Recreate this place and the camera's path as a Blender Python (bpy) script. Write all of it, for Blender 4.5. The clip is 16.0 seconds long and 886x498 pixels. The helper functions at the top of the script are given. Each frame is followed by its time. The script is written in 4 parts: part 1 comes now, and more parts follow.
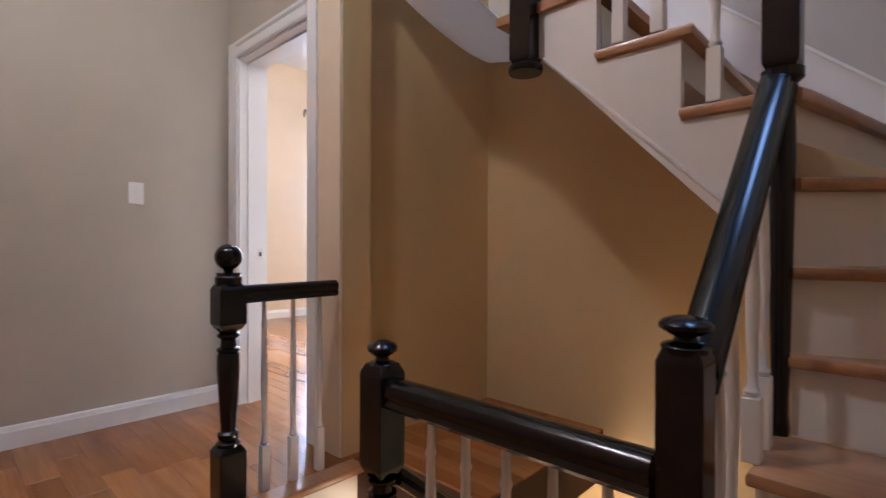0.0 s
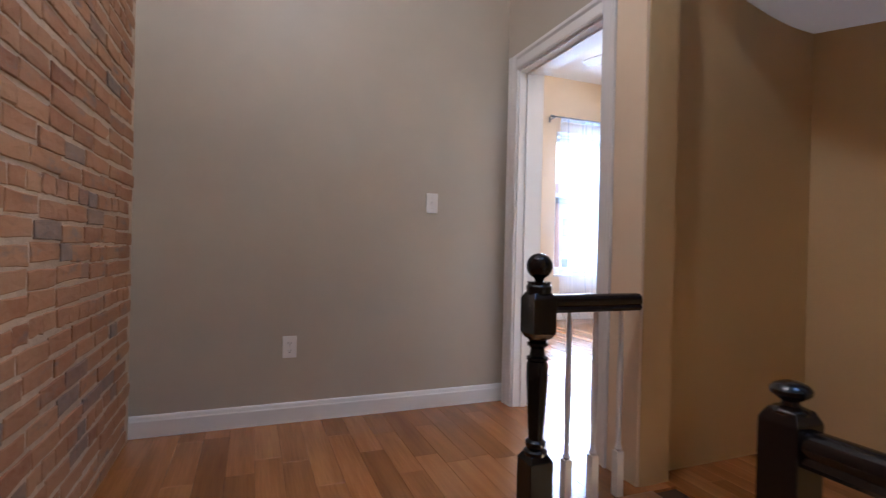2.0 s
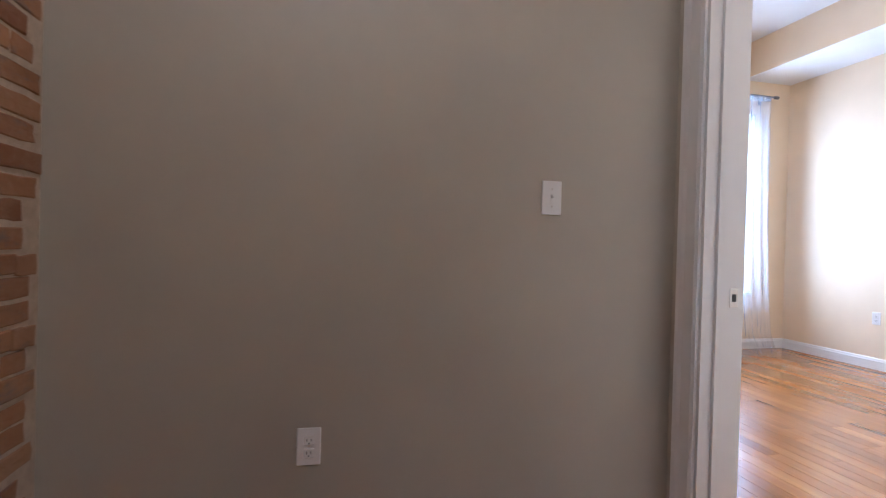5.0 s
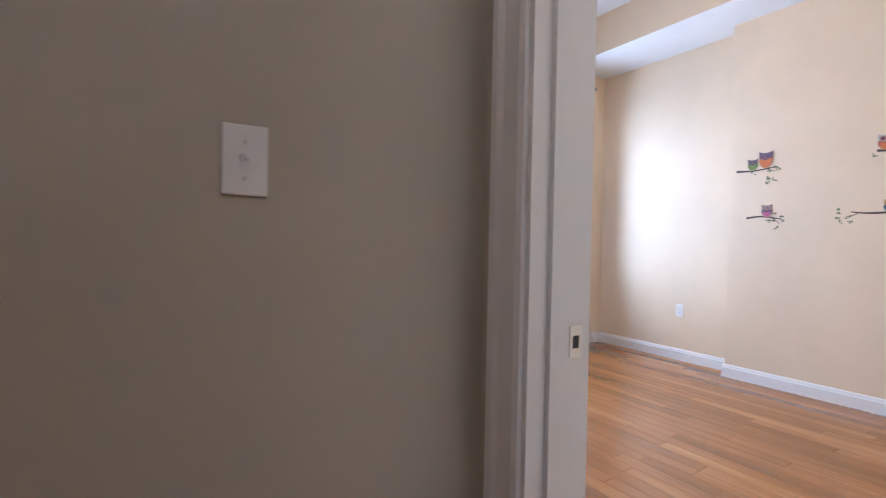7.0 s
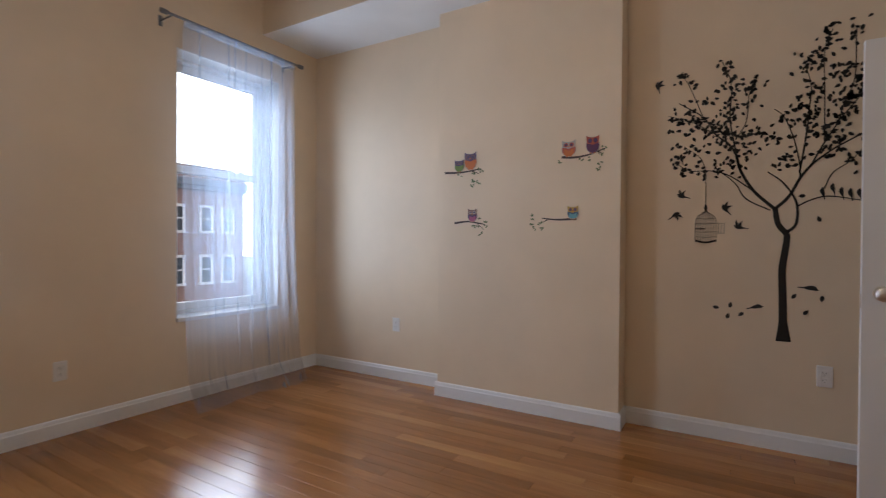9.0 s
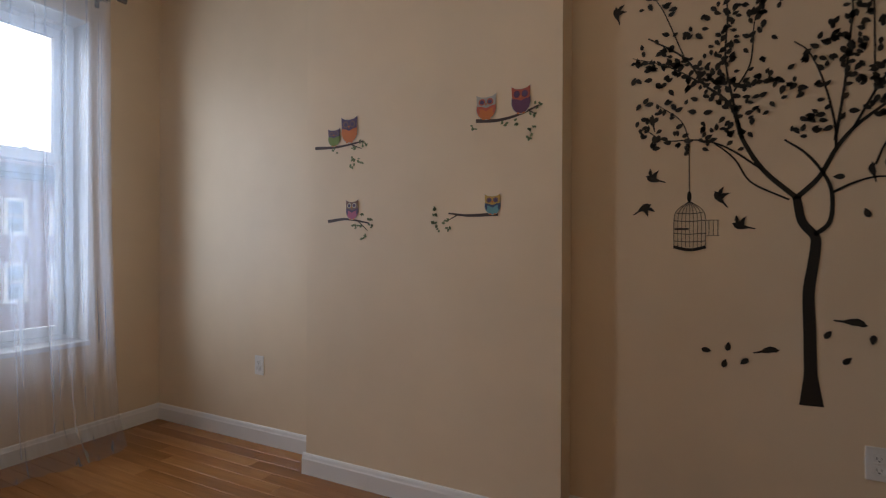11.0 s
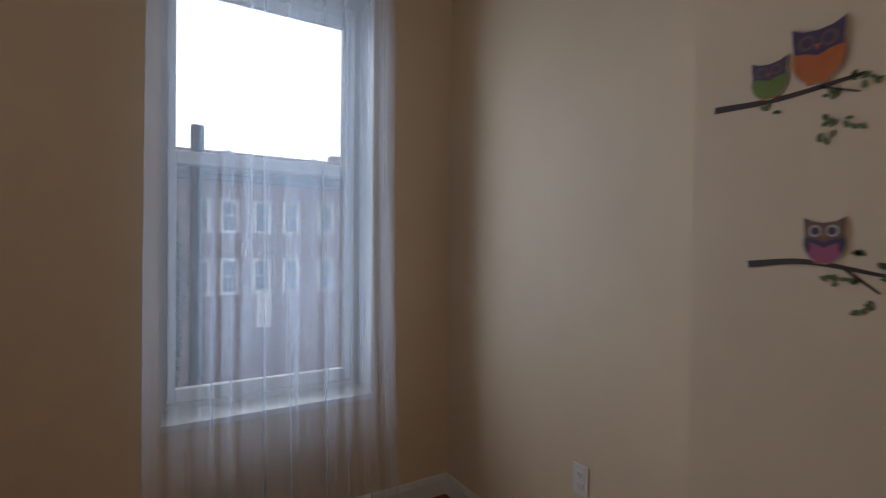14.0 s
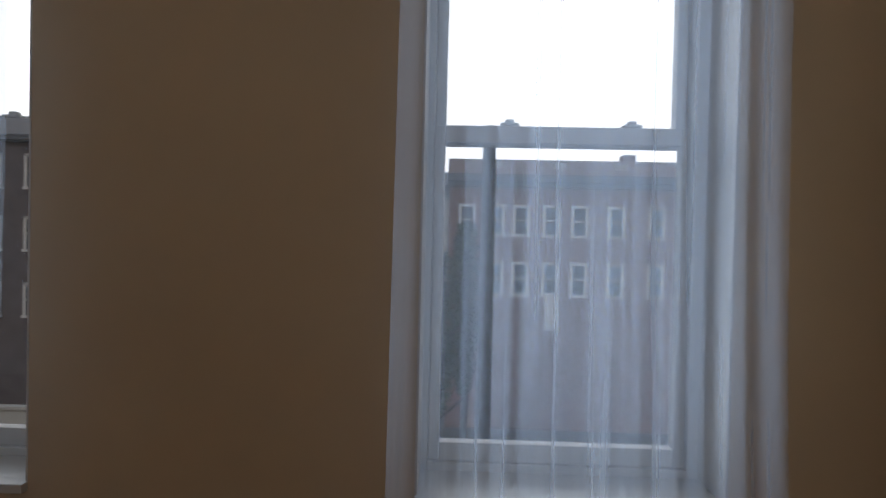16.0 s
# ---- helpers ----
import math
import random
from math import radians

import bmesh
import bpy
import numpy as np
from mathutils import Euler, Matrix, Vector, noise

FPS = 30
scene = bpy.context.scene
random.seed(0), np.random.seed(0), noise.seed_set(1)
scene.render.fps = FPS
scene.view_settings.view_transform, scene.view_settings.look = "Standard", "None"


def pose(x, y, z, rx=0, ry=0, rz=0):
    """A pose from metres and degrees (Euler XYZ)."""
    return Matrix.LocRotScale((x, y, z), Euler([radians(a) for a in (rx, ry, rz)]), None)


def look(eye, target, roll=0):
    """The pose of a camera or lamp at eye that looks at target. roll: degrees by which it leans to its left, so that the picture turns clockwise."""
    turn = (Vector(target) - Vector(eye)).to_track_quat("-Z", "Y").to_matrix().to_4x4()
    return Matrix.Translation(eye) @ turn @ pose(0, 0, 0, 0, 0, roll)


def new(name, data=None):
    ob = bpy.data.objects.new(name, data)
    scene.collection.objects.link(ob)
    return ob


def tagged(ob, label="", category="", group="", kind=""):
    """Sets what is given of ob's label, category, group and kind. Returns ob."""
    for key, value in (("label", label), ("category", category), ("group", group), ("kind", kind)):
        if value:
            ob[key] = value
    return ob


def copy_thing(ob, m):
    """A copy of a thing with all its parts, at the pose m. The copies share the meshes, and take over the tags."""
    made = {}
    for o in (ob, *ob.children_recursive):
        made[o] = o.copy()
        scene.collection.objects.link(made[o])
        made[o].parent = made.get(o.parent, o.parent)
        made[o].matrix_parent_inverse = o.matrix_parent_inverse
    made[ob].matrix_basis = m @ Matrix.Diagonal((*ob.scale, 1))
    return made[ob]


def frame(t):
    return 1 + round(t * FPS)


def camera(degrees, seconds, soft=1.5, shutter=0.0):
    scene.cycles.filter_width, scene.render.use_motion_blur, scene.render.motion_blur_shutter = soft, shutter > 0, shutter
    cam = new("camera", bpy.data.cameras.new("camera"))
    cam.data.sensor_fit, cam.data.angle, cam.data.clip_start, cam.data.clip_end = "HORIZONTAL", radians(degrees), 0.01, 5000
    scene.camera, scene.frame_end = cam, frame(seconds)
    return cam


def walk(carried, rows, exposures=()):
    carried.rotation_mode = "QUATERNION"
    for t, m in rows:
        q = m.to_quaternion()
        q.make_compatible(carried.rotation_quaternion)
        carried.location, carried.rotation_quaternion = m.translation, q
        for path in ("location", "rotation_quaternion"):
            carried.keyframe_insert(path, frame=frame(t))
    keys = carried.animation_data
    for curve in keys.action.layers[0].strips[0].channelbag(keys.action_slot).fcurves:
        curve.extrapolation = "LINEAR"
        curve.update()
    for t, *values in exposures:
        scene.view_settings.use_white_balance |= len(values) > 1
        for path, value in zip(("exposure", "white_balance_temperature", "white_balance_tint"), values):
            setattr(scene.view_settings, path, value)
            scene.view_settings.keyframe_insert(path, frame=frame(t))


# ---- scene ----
cam = camera(84.6, 16.0, soft=1.15, shutter=0.35)
PATH = [
    (0, (0.28, 0.146, 0.932), (1.733, 1.52, 0.918), 0.2),
    (0.5, (0.225, 0.182, 0.943), (1.508, 1.716, 0.933), 0.6),
    (1, (0.169, 0.224, 0.941), (1.268, 1.895, 0.934), 0.9),
    (1.5, (0.12, 0.292, 0.946), (1.028, 2.075, 0.940), 1.1),
    (2, (0.057, 0.403, 0.950), (0.787, 2.265, 0.940), 1.3),
    (2.5, (0.001, 0.533, 0.946), (0.594, 2.443, 0.940), 1.4),
    (3, (0.015, 0.733, 0.962), (0.503, 2.672, 0.956), 1.4),
    (3.5, (0.055, 0.925, 0.983), (0.467, 2.882, 0.972), 1.5),
    (3.7, (0.075, 1.018, 0.992), (0.475, 2.977, 0.984), 1.5),
    (5.8, (0.497, 1.82, 1.05), (1.082, 3.732, 1.015), 1.6),
    (6, (0.548, 1.886, 1.056), (1.198, 3.776, 1.017), 1.5),
    (6.5, (0.726, 2.072, 1.075), (1.566, 3.887, 1.042), 1.3),
    (7, (0.905, 2.242, 1.077), (1.936, 3.955, 1.044), 1.1),
    (7.5, (1.088, 2.371, 1.107), (2.334, 3.935, 1.075), 1.0),
    (8, (1.323, 2.429, 1.139), (2.765, 3.814, 1.104), 0.8),
    (8.5, (1.581, 2.485, 1.127), (3.171, 3.698, 1.107), 0.7),
    (9, (1.847, 2.536, 1.149), (3.56, 3.569, 1.129), 0.4),
    (9.5, (2.152, 2.549, 1.13), (3.945, 3.434, 1.119), 0.4),
    (9.7, (2.269, 2.562, 1.14), (4.078, 3.416, 1.129), 0.4),
    (11.8, (3.34, 2.898, 1.222), (5.092, 3.864, 1.219), 0.2),
    (12, (3.382, 2.955, 1.246), (5.109, 3.964, 1.232), 0.2),
    (12.5, (3.54, 3.106, 1.279), (5.161, 4.277, 1.264), 0.4),
    (13, (3.661, 3.269, 1.312), (5.127, 4.629, 1.292), 0.5),
    (13.5, (3.73, 3.5, 1.336), (4.987, 5.055, 1.315), 0.8),
    (14, (3.781, 3.731, 1.347), (4.823, 5.437, 1.32), 0.7),
    (14.5, (3.862, 3.939, 1.342), (4.661, 5.772, 1.315), 0.8),
    (15, (3.866, 4.166, 1.32), (4.391, 6.096, 1.295), 0.7),
    (15.5, (3.857, 4.353, 1.336), (4.106, 6.337, 1.31), 0.8),
    (16, (3.932, 4.536, 1.35), (3.882, 6.535, 1.321), 1.3),
]
# The clip's camera closes down as the windows fill its picture.
EXPOSURES = [(0.0, 1.10, 5150, 16), (1.5, 0.93, 5150, 16), (3.5, 0.64, 5000, 14), (6.0, 0.42, 5250, 16), (7.5, 0.0, 5250, 15), (8.5, -0.60, 5650, 15), (9.0, -1.05, 5900, 15),
             (9.7, -1.30, 6100, 15), (12.0, -1.66, 6600, 15), (14.0, -2.2, 6350, 14), (15.5, -2.62, 6450, 13), (16.0, -2.64, 6400, 12)]
walk(cam, [(t, look(eye, target, roll)) for t, eye, target, roll in PATH], EXPOSURES)

# ---- plan, in metres ----
XB = -0.475                 # face of the brick wall
YG = 3.10                   # grey wall of the landing
XD0, XD1 = 1.525, 1.675     # door wall, landing side and bedroom side
DY0, DY1, DZ = 2.195, 2.968, 2.02   # door opening
YS0, YS1 = 2.00, 2.08       # wall between stairwell and bedroom
XS = 2.64                   # far wall of the stairwell
YW, YWO = 5.945, 6.24       # window wall, inside and outside
XT = 5.175                  # wall with the tree
XO = 4.995                  # front of the chimney breast
CY0, CY1 = 3.155, 4.475     # chimney breast
YR = 1.25                   # bedroom's near wall beyond the stairs
YBACK = -1.3                # wall behind the first step
H = 3.25
BEAM_X, BEAM_Z = 4.56, 2.885
WX = ((1.79, 2.675), (3.83, 4.73))     # window openings
WZ0, WZ1 = 0.605, 2.53
GROUND = -8.0

# ---- light ----
world = bpy.data.worlds.new("sky")
scene.world = world
world.use_nodes = True
wn = world.node_tree.nodes
sky = wn.new("ShaderNodeTexSky")
sky.sky_type, sky.sun_disc = 'NISHITA', False
sky.sun_elevation, sky.sun_rotation = radians(28), radians(215)
sky.dust_density, sky.air_density = 6.0, 1.0
world.node_tree.links.new(sky.outputs[0], wn["Background"].inputs[0])
wn["Background"].inputs[1].default_value = 0.15


def lamp(name, kind, m, energy, color=(1, 1, 1), size=0.1, size_y=None):
    d = bpy.data.lights.new(name, kind)
    d.energy, d.color = energy, color
    if kind == 'AREA':
        d.size = size
        if size_y:
            d.shape, d.size_y = 'RECTANGLE', size_y
    elif kind == 'POINT':
        d.shadow_soft_size = size
    elif kind == 'SUN':
        d.angle = size
    ob = new(name, d)
    ob.matrix_world = m
    return ob


lamp("hazy_sun", 'SUN', look((0, 0, 10), (3, 6, 0)), 3.4, (0.86, 0.93, 1.0), radians(12))
for (wx0, wx1), watts in zip(WX, (45, 39)):
    daylight = lamp("window_daylight", 'AREA', pose((wx0 + wx1) / 2, YW + 0.15, 1.57, -90, 0, 0), watts, (0.76, 0.88, 1.0), 0.62, 1.65)
    daylight.data.spread = radians(143)
FAN = (3.08, 3.50)
lamp("landing_bulb", 'POINT', pose(0.25, 1.45, H - 0.16), 26, (1.0, 0.90, 0.77), 0.07)
# Fill lamp added in mid-air to brighten the stairwell walls; no fixture there.
lamp("stairwell_fill", 'POINT', pose(1.85, 1.34, -0.38), 10.5, (1.0, 0.74, 0.42), 0.10)
lamp("upper_hall_skylight", 'AREA', pose(1.6, -0.2, H + 2.3), 18, (0.42, 0.62, 1.0), 1.0)
for k in range(3):
    a = k * 2.094 + 0.5
    lamp("fan_bulb", 'POINT', pose(FAN[0] + 0.13 * math.cos(a), FAN[1] + 0.13 * math.sin(a), 2.46), 5.3, (1.0, 0.68, 0.35), 0.04)


# ---- materials ----
def nodes_of(name):
    m = bpy.data.materials.new(name)
    m.use_nodes = True
    return m, m.node_tree.nodes, m.node_tree.links, m.node_tree.nodes["Principled BSDF"]


def rgba(c, k=1.0):
    return (min(c[0] * k, 1), min(c[1] * k, 1), min(c[2] * k, 1), 1)


def mixed(N, L, fac, a, b):
    mx = N.new("ShaderNodeMix")
    mx.data_type = 'RGBA'
    if fac is not None:
        L.new(fac, mx.inputs[0])
    for sock, v in ((mx.inputs[6], a), (mx.inputs[7], b)):
        if isinstance(v, tuple):
            sock.default_value = v
        else:
            L.new(v, sock)
    return mx.outputs[2]


def noise_at(N, L, coord, scale, detail=3.0, rough=0.55, stretch=None):
    n = N.new("ShaderNodeTexNoise")
    n.inputs["Scale"].default_value = scale
    n.inputs["Detail"].default_value = detail
    n.inputs["Roughness"].default_value = rough
    if stretch:
        mp = N.new("ShaderNodeMapping")
        mp.inputs["Scale"].default_value = stretch
        L.new(coord, mp.inputs["Vector"])
        coord = mp.outputs[0]
    L.new(coord, n.inputs["Vector"])
    return n.outputs["Fac"]


def ramp(N, L, fac, lo, hi):
    r = N.new("ShaderNodeMapRange")
    r.inputs[1].default_value, r.inputs[2].default_value = lo, hi
    L.new(fac, r.inputs[0])
    return r.outputs[0]


def bump(N, L, b, height, strength, dist=0.004):
    bp = N.new("ShaderNodeBump")
    bp.inputs["Strength"].default_value, bp.inputs["Distance"].default_value = strength, dist
    L.new(height, bp.inputs["Height"])
    L.new(bp.outputs[0], b.inputs["Normal"])


def paint(name, color, rough=0.55, relief=0.12, vary=0.06, grain=220):
    m, N, L, b = nodes_of(name)
    co = N.new("ShaderNodeTexCoord").outputs["Object"]
    big = noise_at(N, L, co, 1.3, 4)
    fine = noise_at(N, L, co, grain, 3)
    L.new(mixed(N, L, ramp(N, L, big, 0.3, 0.7), rgba(color, 1 - vary), rgba(color, 1 + vary)), b.inputs["Base Color"])
    r = N.new("ShaderNodeMapRange")
    r.inputs[3].default_value, r.inputs[4].default_value = rough - 0.06, rough + 0.08
    L.new(big, r.inputs[0])
    L.new(r.outputs[0], b.inputs["Roughness"])
    bump(N, L, b, fine, relief, 0.002)
    return m


def wood(name, dark, light, rough=0.27, coat=0.12, axis=1, per_piece=True):
    """Strip flooring and treads: long grain along one axis, each piece its own tone."""
    m, N, L, b = nodes_of(name)
    co = N.new("ShaderNodeTexCoord").outputs["Object"]
    oi = N.new("ShaderNodeObjectInfo")
    shift = N.new("ShaderNodeVectorMath")
    shift.operation = 'MULTIPLY_ADD'
    comb = N.new("ShaderNodeCombineXYZ")
    L.new(oi.outputs["Random"], comb.inputs[0]), L.new(oi.outputs["Random"], comb.inputs[1]), L.new(oi.outputs["Random"], comb.inputs[2])
    L.new(comb.outputs[0], shift.inputs[0])
    shift.inputs[1].default_value = (37, 37, 37)
    L.new(co, shift.inputs[2])
    st = [150.0, 150.0, 150.0]
    st[axis] = 5.0
    grain = noise_at(N, L, shift.outputs[0], 1.0, 4, 0.6, tuple(st))
    st2 = [14.0, 14.0, 14.0]
    st2[axis] = 1.3
    cloud = noise_at(N, L, shift.outputs[0], 1.0, 3, 0.5, tuple(st2))
    cr = N.new("ShaderNodeValToRGB")
    e = cr.color_ramp.elements
    e[0].position, e[0].color = 0.0, rgba(dark, 0.88)
    e[1].position, e[1].color = 1.0, rgba(light)
    for p, k in ((0.22, 0.25), (0.75, 0.62)):
        e.new(p).color = rgba([d + (l - d) * k for d, l in zip(dark, light)])
    L.new(oi.outputs["Random"] if per_piece else cloud, cr.inputs[0])
    figure = mixed(N, L, ramp(N, L, cloud, 0.30, 0.72), (0.80, 0.77, 0.74, 1), (1.12, 1.13, 1.15, 1))
    fleck = mixed(N, L, ramp(N, L, grain, 0.30, 0.70), (0.84, 0.82, 0.80, 1), (1.08, 1.08, 1.08, 1))
    dk = cr.outputs[0]
    for tint in (figure, fleck):
        mx = N.new("ShaderNodeMix")
        mx.data_type, mx.blend_type = 'RGBA', 'MULTIPLY'
        mx.inputs[0].default_value = 1.0
        L.new(dk, mx.inputs[6]), L.new(tint, mx.inputs[7])
        dk = mx.outputs[2]
    L.new(dk, b.inputs["Base Color"])
    r = N.new("ShaderNodeMapRange")
    r.inputs[3].default_value, r.inputs[4].default_value = rough - 0.05, rough + 0.07
    L.new(cloud, r.inputs[0])
    L.new(r.outputs[0], b.inputs["Roughness"])
    b.inputs["Coat Weight"].default_value, b.inputs["Coat Roughness"].default_value = coat, 0.12
    bump(N, L, b, grain, 0.04, 0.001)
    return m


def brick_paint(name, island=False):
    m, N, L, b = nodes_of(name)
    co = N.new("ShaderNodeNewGeometry").outputs["Position"]
    rnd = N.new("ShaderNodeNewGeometry").outputs["Random Per Island"] if island else N.new("ShaderNodeObjectInfo").outputs["Random"]
    cr = N.new("ShaderNodeValToRGB")
    e = cr.color_ramp.elements
    e[0].position, e[0].color = 0.0, (0.17, 0.135, 0.12, 1)
    e[1].position, e[1].color = 1.0, (0.44, 0.245, 0.122, 1)
    for p, c in ((0.05, (0.24, 0.19, 0.16, 1)), (0.09, (0.27, 0.115, 0.055, 1)), (0.20, (0.35, 0.165, 0.076, 1)), (0.60, (0.40, 0.203, 0.096, 1))):
        e.new(p).color = c
    L.new(rnd, cr.inputs[0])
    spots = noise_at(N, L, co, 30, 4, 0.6)
    smear = noise_at(N, L, co, 9, 5, 0.65, (1.0, 0.6, 1.8))
    patch = noise_at(N, L, co, 10, 3, 0.6, (1.0, 0.6, 1.7))
    wash = noise_at(N, L, co, 5.0, 6, 0.72, (1.0, 0.7, 1.5))
    c1 = mixed(N, L, ramp(N, L, spots, 0.5, 1.05), cr.outputs[0], (0.44, 0.28, 0.17, 1))
    c1 = mixed(N, L, ramp(N, L, patch, 0.58, 0.72), c1, (0.20, 0.165, 0.15, 1))
    c1 = mixed(N, L, ramp(N, L, smear, 0.58, 0.86), c1, (0.20, 0.115, 0.07, 1))
    c2 = mixed(N, L, ramp(N, L, wash, 0.44, 0.92), c1, (0.47, 0.305, 0.180, 1))
    L.new(c2, b.inputs["Base Color"])
    b.inputs["Roughness"].default_value = 0.88
    bump(N, L, b, noise_at(N, L, co, 28, 5, 0.6), 0.45, 0.008)
    return m


def mortar_paint():
    m, N, L, b = nodes_of("lime_mortar")
    co = N.new("ShaderNodeTexCoord").outputs["Object"]
    f = noise_at(N, L, co, 30, 5, 0.65)
    L.new(mixed(N, L, ramp(N, L, f, 0.3, 0.7), (0.52, 0.405, 0.29, 1), (0.67, 0.545, 0.415, 1)), b.inputs["Base Color"])
    b.inputs["Roughness"].default_value = 0.95
    bump(N, L, b, noise_at(N, L, co, 130, 5, 0.7), 0.6, 0.006)
    return m


def sheer_cloth():
    m, N, L, b = nodes_of("sheer_white_voile")
    co = N.new("ShaderNodeTexCoord").outputs["Object"]
    tr = N.new("ShaderNodeBsdfTransparent")
    df = N.new("ShaderNodeBsdfDiffuse")
    tl = N.new("ShaderNodeBsdfTranslucent")
    for n in (df, tl):
        n.inputs["Color"].default_value = (0.62, 0.73, 0.89, 1)
    m1, m2 = N.new("ShaderNodeMixShader"), N.new("ShaderNodeMixShader")
    L.new(df.outputs[0], m1.inputs[1]), L.new(tl.outputs[0], m1.inputs[2])
    m1.inputs[0].default_value = 0.7
    weave = noise_at(N, L, co, 1.0, 3, 0.6, (34.0, 8.0, 0.12))
    r = N.new("ShaderNodeMapRange")
    r.inputs[1].default_value, r.inputs[2].default_value, r.inputs[3].default_value, r.inputs[4].default_value = 0.32, 0.70, 0.19, 0.34
    L.new(weave, r.inputs[0])
    L.new(r.outputs[0], m2.inputs[0])
    L.new(tr.outputs[0], m2.inputs[1]), L.new(m1.outputs[0], m2.inputs[2])
    L.new(m2.outputs[0], N["Material Output"].inputs[0])
    return m


def glass_pane():
    m, N, L, b = nodes_of("window_glass")
    b.inputs["Base Color"].default_value = (0.97, 0.985, 1, 1)
    b.inputs["Roughness"].default_value, b.inputs["IOR"].default_value, b.inputs["Transmission Weight"].default_value = 0.0, 1.45, 1.0
    return m


def glow(name, color, strength):
    m, N, L, b = nodes_of(name)
    b.inputs["Base Color"].default_value = rgba(color)
    b.inputs["Emission Color"].default_value, b.inputs["Emission Strength"].default_value = rgba(color), strength
    return m


def metal(name, color, rough):
    m, N, L, b = nodes_of(name)
    co = N.new("ShaderNodeTexCoord").outputs["Object"]
    f = noise_at(N, L, co, 60, 4)
    L.new(mixed(N, L, f, rgba(color, 0.85), rgba(color, 1.1)), b.inputs["Base Color"])
    b.inputs["Metallic"].default_value, b.inputs["Roughness"].default_value = 1.0, rough
    return m


GREIGE = paint("greige_wall_paint", (0.46, 0.415, 0.338), 0.5)
TAN = paint("tan_stairwell_paint", (0.60, 0.43, 0.208), 0.5)
CREAM = paint("cream_wall_paint", (0.76, 0.62, 0.445), 0.5)
CEILING = paint("white_ceiling_paint", (0.80, 0.80, 0.79), 0.8)
WHITE = paint("white_trim_paint", (0.78, 0.775, 0.76), 0.3, 0.05, 0.03, 90)
STAIRWHITE = paint("white_stair_paint", (0.74, 0.69, 0.63), 0.4, 0.08, 0.05, 60)
BLACK = paint("gloss_black_paint", (0.006, 0.005, 0.005), 0.17, 0.05, 0.15, 40)
BLACK.node_tree.nodes["Principled BSDF"].inputs["Specular IOR Level"].default_value = 0.45
PLASTIC = paint("white_plastic", (0.80, 0.79, 0.77), 0.3, 0.0, 0.02)
DARK = paint("dark_slot", (0.03, 0.03, 0.03), 0.6, 0.0)
OAK = wood("oak_strip_floor", (0.272, 0.104, 0.025), (0.45, 0.203, 0.060), 0.20, 0.06)
TREAD = wood("oak_tread", (0.36, 0.17, 0.07), (0.48, 0.25, 0.11), 0.3, 0.2, 1)
SUBFLOOR = paint("dark_joint_and_dim_floor", (0.07, 0.035, 0.018), 0.8)
BRICK, BRICKS_FAR, MORTAR = brick_paint("old_brick"), brick_paint("old_brick_joined", True), mortar_paint()
VOILE, GLASS = sheer_cloth(), glass_pane()
STEEL, NICKEL = metal("dark_steel", (0.22, 0.22, 0.23), 0.35), metal("satin_nickel", (0.72, 0.69, 0.64), 0.28)
BULB = glow("lit_frosted_glass", (1.0, 0.93, 0.82), 9.0)
LANDGLOW = glow("lit_ceiling_diffuser", (1.0, 0.80, 0.55), 6.0)
FANWOOD = paint("grey_fan_blade", (0.32, 0.31, 0.31), 0.4)
INK = paint("black_vinyl", (0.012, 0.011, 0.010), 0.45, 0.0, 0.1)
CAGEINK = paint("grey_vinyl", (0.10, 0.09, 0.08), 0.5, 0.0, 0.1)


# ---- mesh helpers ----
def box(bm, x0, y0, z0, x1, y1, z1, bevel=0.0):
    v = [bm.verts.new(p) for p in ((x0, y0, z0), (x1, y0, z0), (x1, y1, z0), (x0, y1, z0), (x0, y0, z1), (x1, y0, z1), (x1, y1, z1), (x0, y1, z1))]
    fs = [bm.faces.new([v[i] for i in f]) for f in ((3, 2, 1, 0), (4, 5, 6, 7), (0, 1, 5, 4), (1, 2, 6, 5), (2, 3, 7, 6), (3, 0, 4, 7))]
    if bevel:
        es = list({e for f in fs for e in f.edges})
        bmesh.ops.bevel(bm, geom=es, offset=bevel, segments=2, profile=0.5, affect='EDGES')


def lathe(bm, profile, cx=0.0, cy=0.0, seg=20, square=()):
    """Turned work round z: profile of (z, radius); runs named in square are four-sided."""
    rings = []
    for z, r in profile:
        rings.append([bm.verts.new((cx + r * math.cos(2 * math.pi * k / seg), cy + r * math.sin(2 * math.pi * k / seg), z)) for k in range(seg)])
    for a, b in zip(rings, rings[1:]):
        for k in range(seg):
            bm.faces.new((a[k], a[(k + 1) % seg], b[(k + 1) % seg], b[k]))
    bm.faces.new(rings[0][::-1]), bm.faces.new(rings[-1])


def prism(bm, poly, axis, lo, hi):
    """A closed outline of (a, b) pushed along an axis from lo to hi."""
    def at(a, b, c):
        return {'x': (c, a, b), 'y': (a, c, b), 'z': (a, b, c)}[axis]
    p = [bm.verts.new(at(a, b, lo)) for a, b in poly]
    q = [bm.verts.new(at(a, b, hi)) for a, b in poly]
    n = len(poly)
    bm.faces.new(p), bm.faces.new(q[::-1])
    for k in range(n):
        bm.faces.new((p[k], q[k], q[(k + 1) % n], p[(k + 1) % n]))


